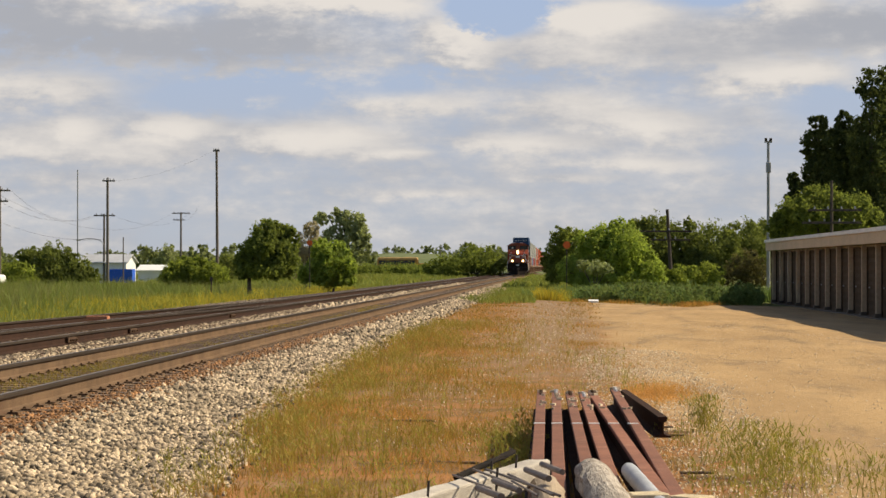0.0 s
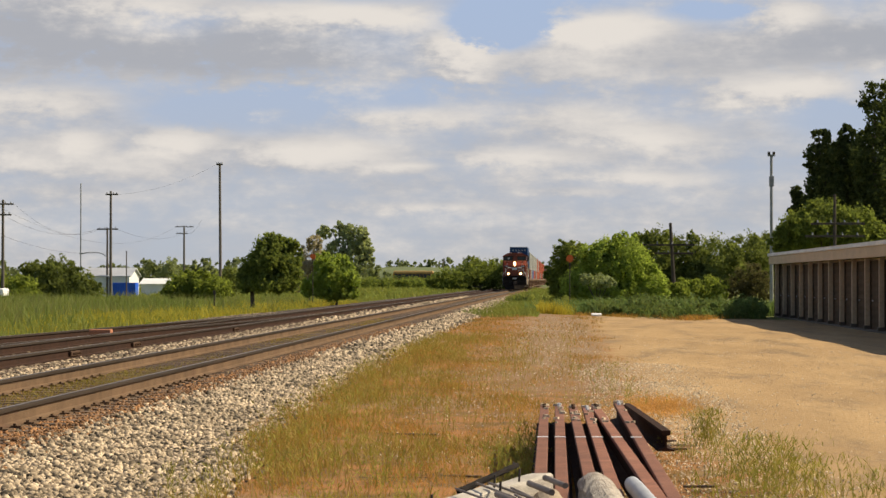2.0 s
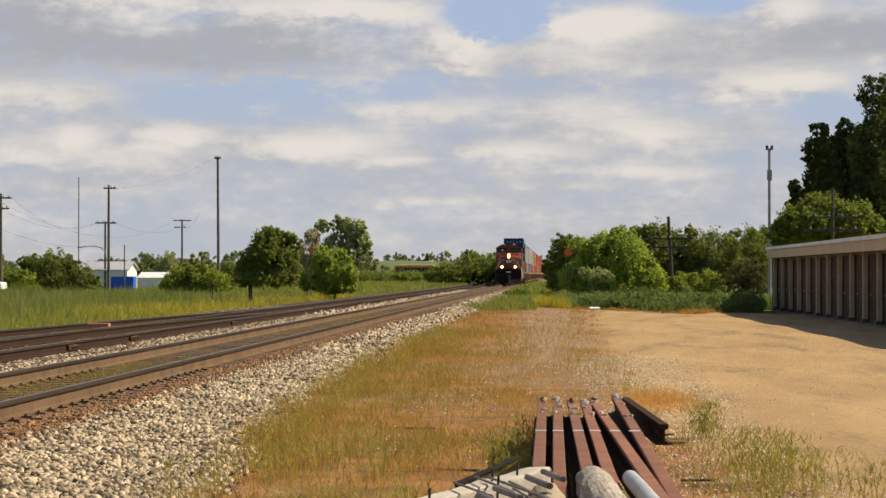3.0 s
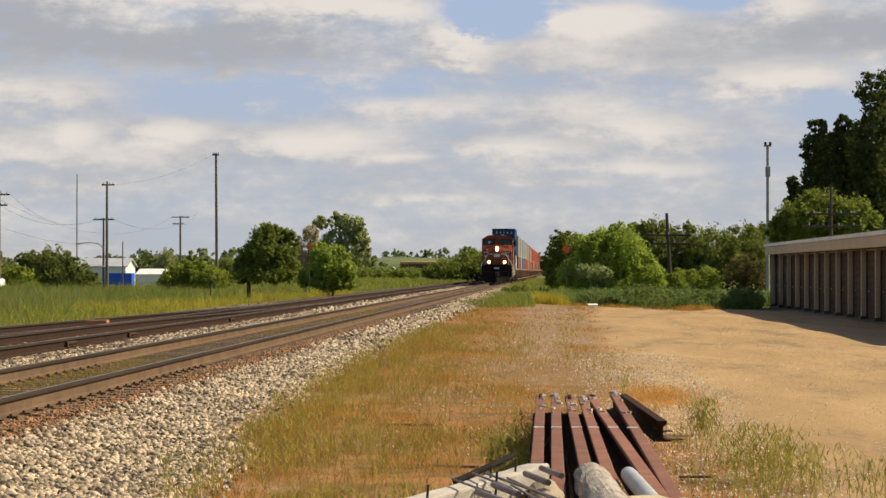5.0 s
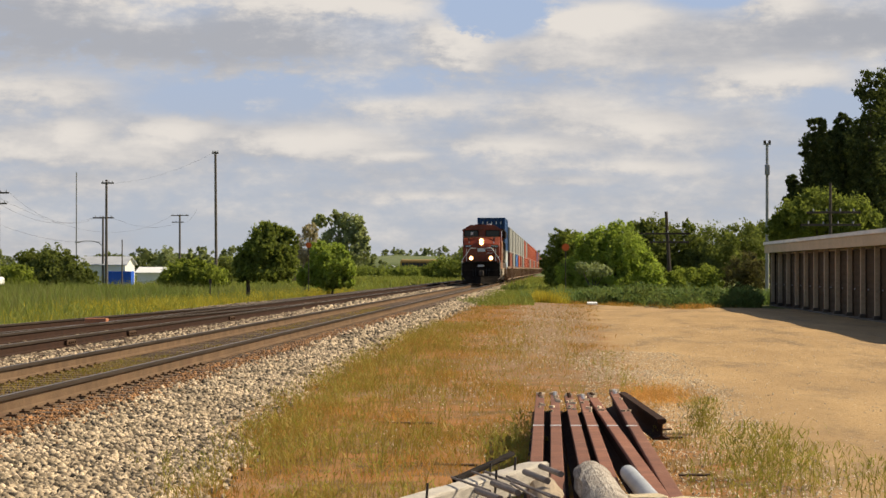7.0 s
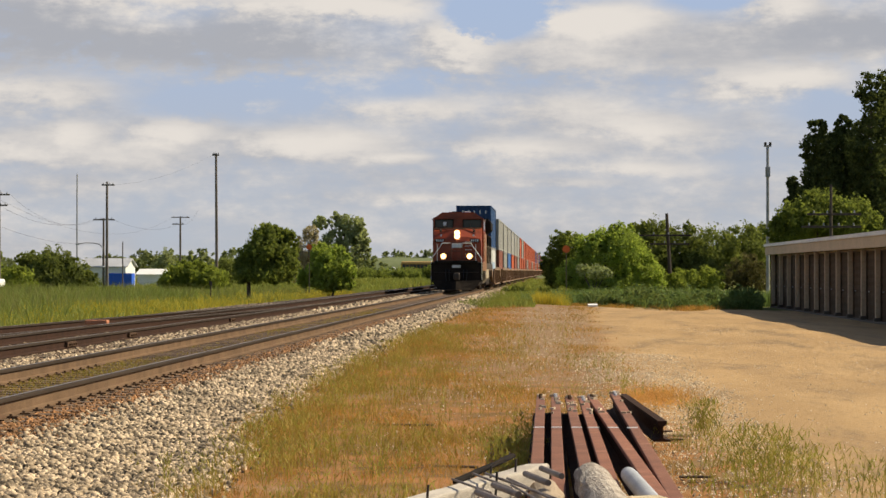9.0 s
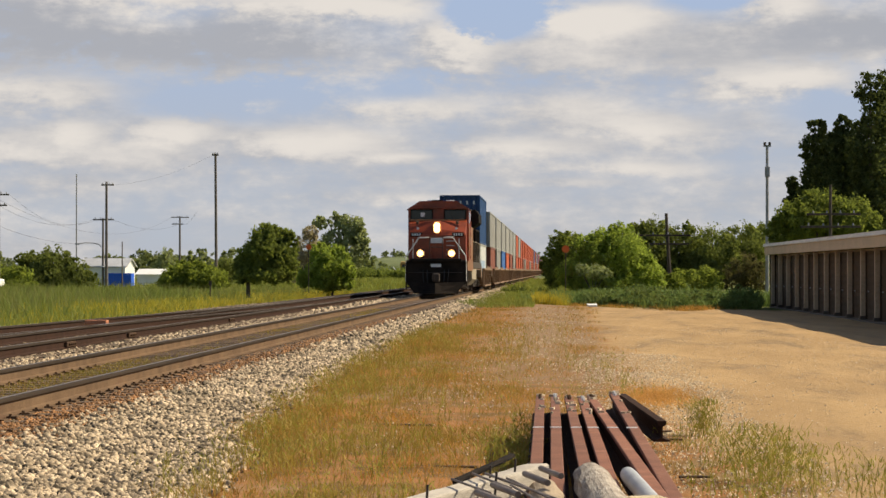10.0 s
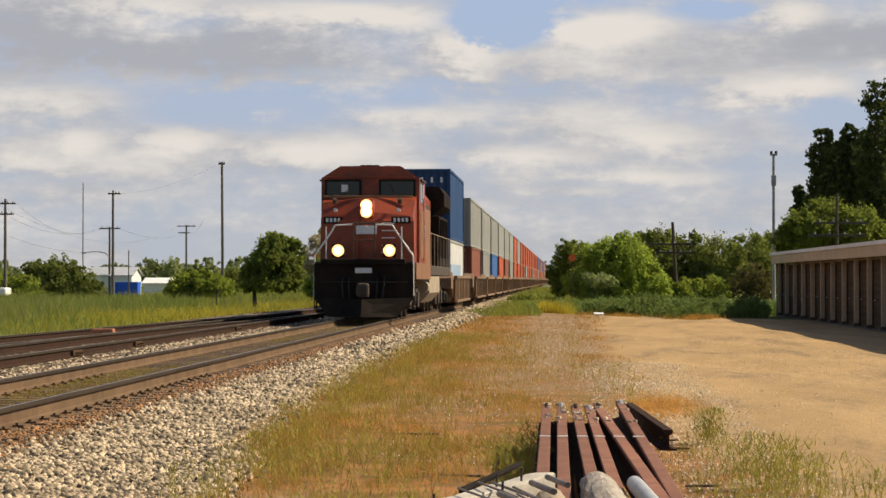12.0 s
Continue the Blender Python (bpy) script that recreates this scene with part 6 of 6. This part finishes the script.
for px, py in ((217, 590), (380, 564), (95, 606)):
    c = spot(px, py, 0.26)
    t = thing("joint_bar", "rusty bolted joint bar on the siding rail", "joint bar", pose(FAR_X + G + 0.045, c.y, 0.22), "rail joints")
    part("bar", bm_box(bmesh.new(), (0, 0, 0), (0.05, 0.7, 0.09), bevel=0.01), M["rust"], t)
    for k in range(4):
        part("bolt", bm_rod(bmesh.new(), (0.02, -0.24 + 0.16 * k, 0), (0.06, -0.24 + 0.16 * k, 0), 0.022, seg=6), M["rust"], t)


# ======== sheds, bus and car in the distance ========
def shed(name, label, px0, px1, eave, ridge, y, depth, wall, roof, door=None, gable_right=True):
    x0, x1 = at(px0, y), at(px1, y)
    he, hr = up(eave, y), up(ridge, y)
    b = thing(name, label, "shed")
    part("wall", bm_prism(bmesh.new(), [(y, -0.2), (y + depth, -0.2), (y + depth, he), (y + depth / 2, hr - 0.05), (y, he)], x0, x1, "x"), M[wall], b)
    for s in (0, 1):
        a, e = (y - 0.25, he - 0.05), (y + depth / 2, hr)
        if s:
            a, e = (y + depth + 0.25, he - 0.05), (y + depth / 2, hr)
        part("roof", bm_prism(bmesh.new(), [a, e, (e[0], e[1] + 0.07), (a[0], a[1] + 0.07)], x0 - 0.2, x1 + 0.2, "x"), M[roof], b)
    if door:
        d0, d1, top, m = door
        part("door", bm_box(bmesh.new(), ((at(d0, y) + at(d1, y)) / 2, y - 0.05, up(top, y) / 2), (at(d1, y) - at(d0, y), 0.08, up(top, y)), bevel=0.01), M[m], b, "bright blue wide door")
    return b


shed("storage_shed", "white gabled shed with a grey metal roof and blue front", 143, 222, 472, 458, 190, 4.4, "white", "roofgrey")
t = thing("blue_container", "bright blue steel container before the white shed", "container", pose(at(215.5, 187), 187, 0))
part("body", bm_box(bmesh.new(), (0, 0, 0.68), (1.95, 1.4, 1.3), bevel=0.02), M["blue"], t)
for q in (-0.6, 0.0, 0.6):
    part("rib", bm_box(bmesh.new(), (q, -0.71, 0.68), (0.08, 0.03, 1.2)), M["blue"], t)
shed("low_shed", "low white shed with a pale flat roof", 243, 288, 486, 477, 215, 4.5, "white", "white")
t = thing("small_white_shed", "small white shed far across the field", "shed", pose(at(695, 520), 520, 0.4))
part("wall", bm_box(bmesh.new(), (0, 0, 0.8), (1.3, 2.0, 1.6)), M["white"], t)
part("roof", bm_prism(bmesh.new(), [(-0.9, 1.5), (0.9, 1.5), (0, 2.2)], -1.2, 1.2), M["roofgrey"], t)


def make_car(px, y):
    c = thing("parked_car", "white parked car half hidden by grass", "car", pose(at(px, y), y, 0))
    part("body", bm_box(bmesh.new(), (0, 0, 0.65), (4.2, 1.7, 0.6), bevel=0.15), M["white"], c)
    part("cabin", bm_box(bmesh.new(), (-0.2, 0, 1.15), (2.2, 1.5, 0.55), bevel=0.18), M["glass"], c)
    for x in (-1.35, 1.35):
        for s in (-1, 1):
            part("wheel", bm_rod(bmesh.new(), (x, s * 0.75, 0.32), (x, s * 0.9, 0.32), 0.32, seg=16), M["black_rubber"], c)


make_car(-46, 160)


def make_bus():
    b = thing("school_bus", "yellow bus with a row of dark windows crossing far behind", "bus")
    part("body", bm_box(bmesh.new(), (4.6, 0, 1.75), (9.2, 2.4, 2.1), bevel=0.15), M["bus_yellow_shaded"], b)
    part("roof", bm_box(bmesh.new(), (4.6, 0, 2.95), (9.0, 2.36, 0.6), bevel=0.26), M["bus_roof"], b)
    part("hood", bm_box(bmesh.new(), (10.1, 0, 1.35), (1.9, 2.0, 1.1), bevel=0.15), M["bus_yellow_shaded"], b)
    for k in range(10):
        part("window", bm_box(bmesh.new(), (0.75 + 0.82 * k, -1.21, 2.1), (0.74, 0.03, 0.95)), M["glass"], b)
    part("windshield", bm_box(bmesh.new(), (9.2, 0, 2.3), (0.06, 2.0, 0.75)), M["glass"], b)
    for x in (2.2, 9.9):
        for s in (-1, 1):
            part("wheel", bm_rod(bmesh.new(), (x, s * 0.95, 0.5), (x, s * 1.2, 0.5), 0.5, seg=18), M["black_rubber"], b)
    return b


def make_bank():
    bm = bm_prism(bmesh.new(), [(488, -0.1), (496, 0.45), (534, 0.45), (545, -0.1)], -140, 40, "x")
    tagged(part("road_bank", bm, M["bank"]), "low grassy bank that carries the far road", "road", kind="structure")
    bm = bmesh.new()
    g = bmesh.ops.create_uvsphere(bm, u_segments=40, v_segments=20, radius=1, matrix=Matrix.Translation((at(735, 1000), 1000, -1)) @ Matrix.Diagonal((46, 60, 8.6, 1)))
    for vt in bm.verts:
        vt.co.z += 0.8 * noise.noise(vt.co * 0.05)
    tagged(part("far_hill", bm, M["bank"], smooth=True), "low pale green far hill", "hill", kind="structure")


make_bank()
BUS = make_bus()
BUS_ROWS = [(0, 667), (0.5, 675), (1, 681), (1.5, 685.5), (2, 689), (2.5, 692), (3, 695.5), (4, 702), (5, 707.5), (5.5, 709), (6, 709.5), (12, 709.5)]
plant("hedge", "low green hedge before the far road", 420, [(700, 485, 50, 7), (640, 484, 40, 9), (740, 486, 40, 7), (600, 483, 40, 10)], 6000, 0.3, LEAF["mid"], 0.05, 0.2, category="hedge")


def motions():
    times = [0.0, 0.1] + [0.5 * k for k in range(1, 24)] + [11.9, 12.0]
    for ob, off in MOVING:
        lift = RT + (ob["lift"] if "lift" in ob else 0.0)
        walk(ob, [(t, pose(NEAR_X, train_y(t) + off, lift)) for t in times])
    walk(BUS, [(t, pose(at(px, 500), 500, 0.45)) for t, px in BUS_ROWS])
    for w, (x, y, z), r in WHEELS:
        rows = []
        for k in range(361):
            t = k / 30
            rows.append((t, pose(x, y, z) @ Matrix.Rotation(SPEED * t / r, 4, "X")))
        walk(w, rows)


motions()
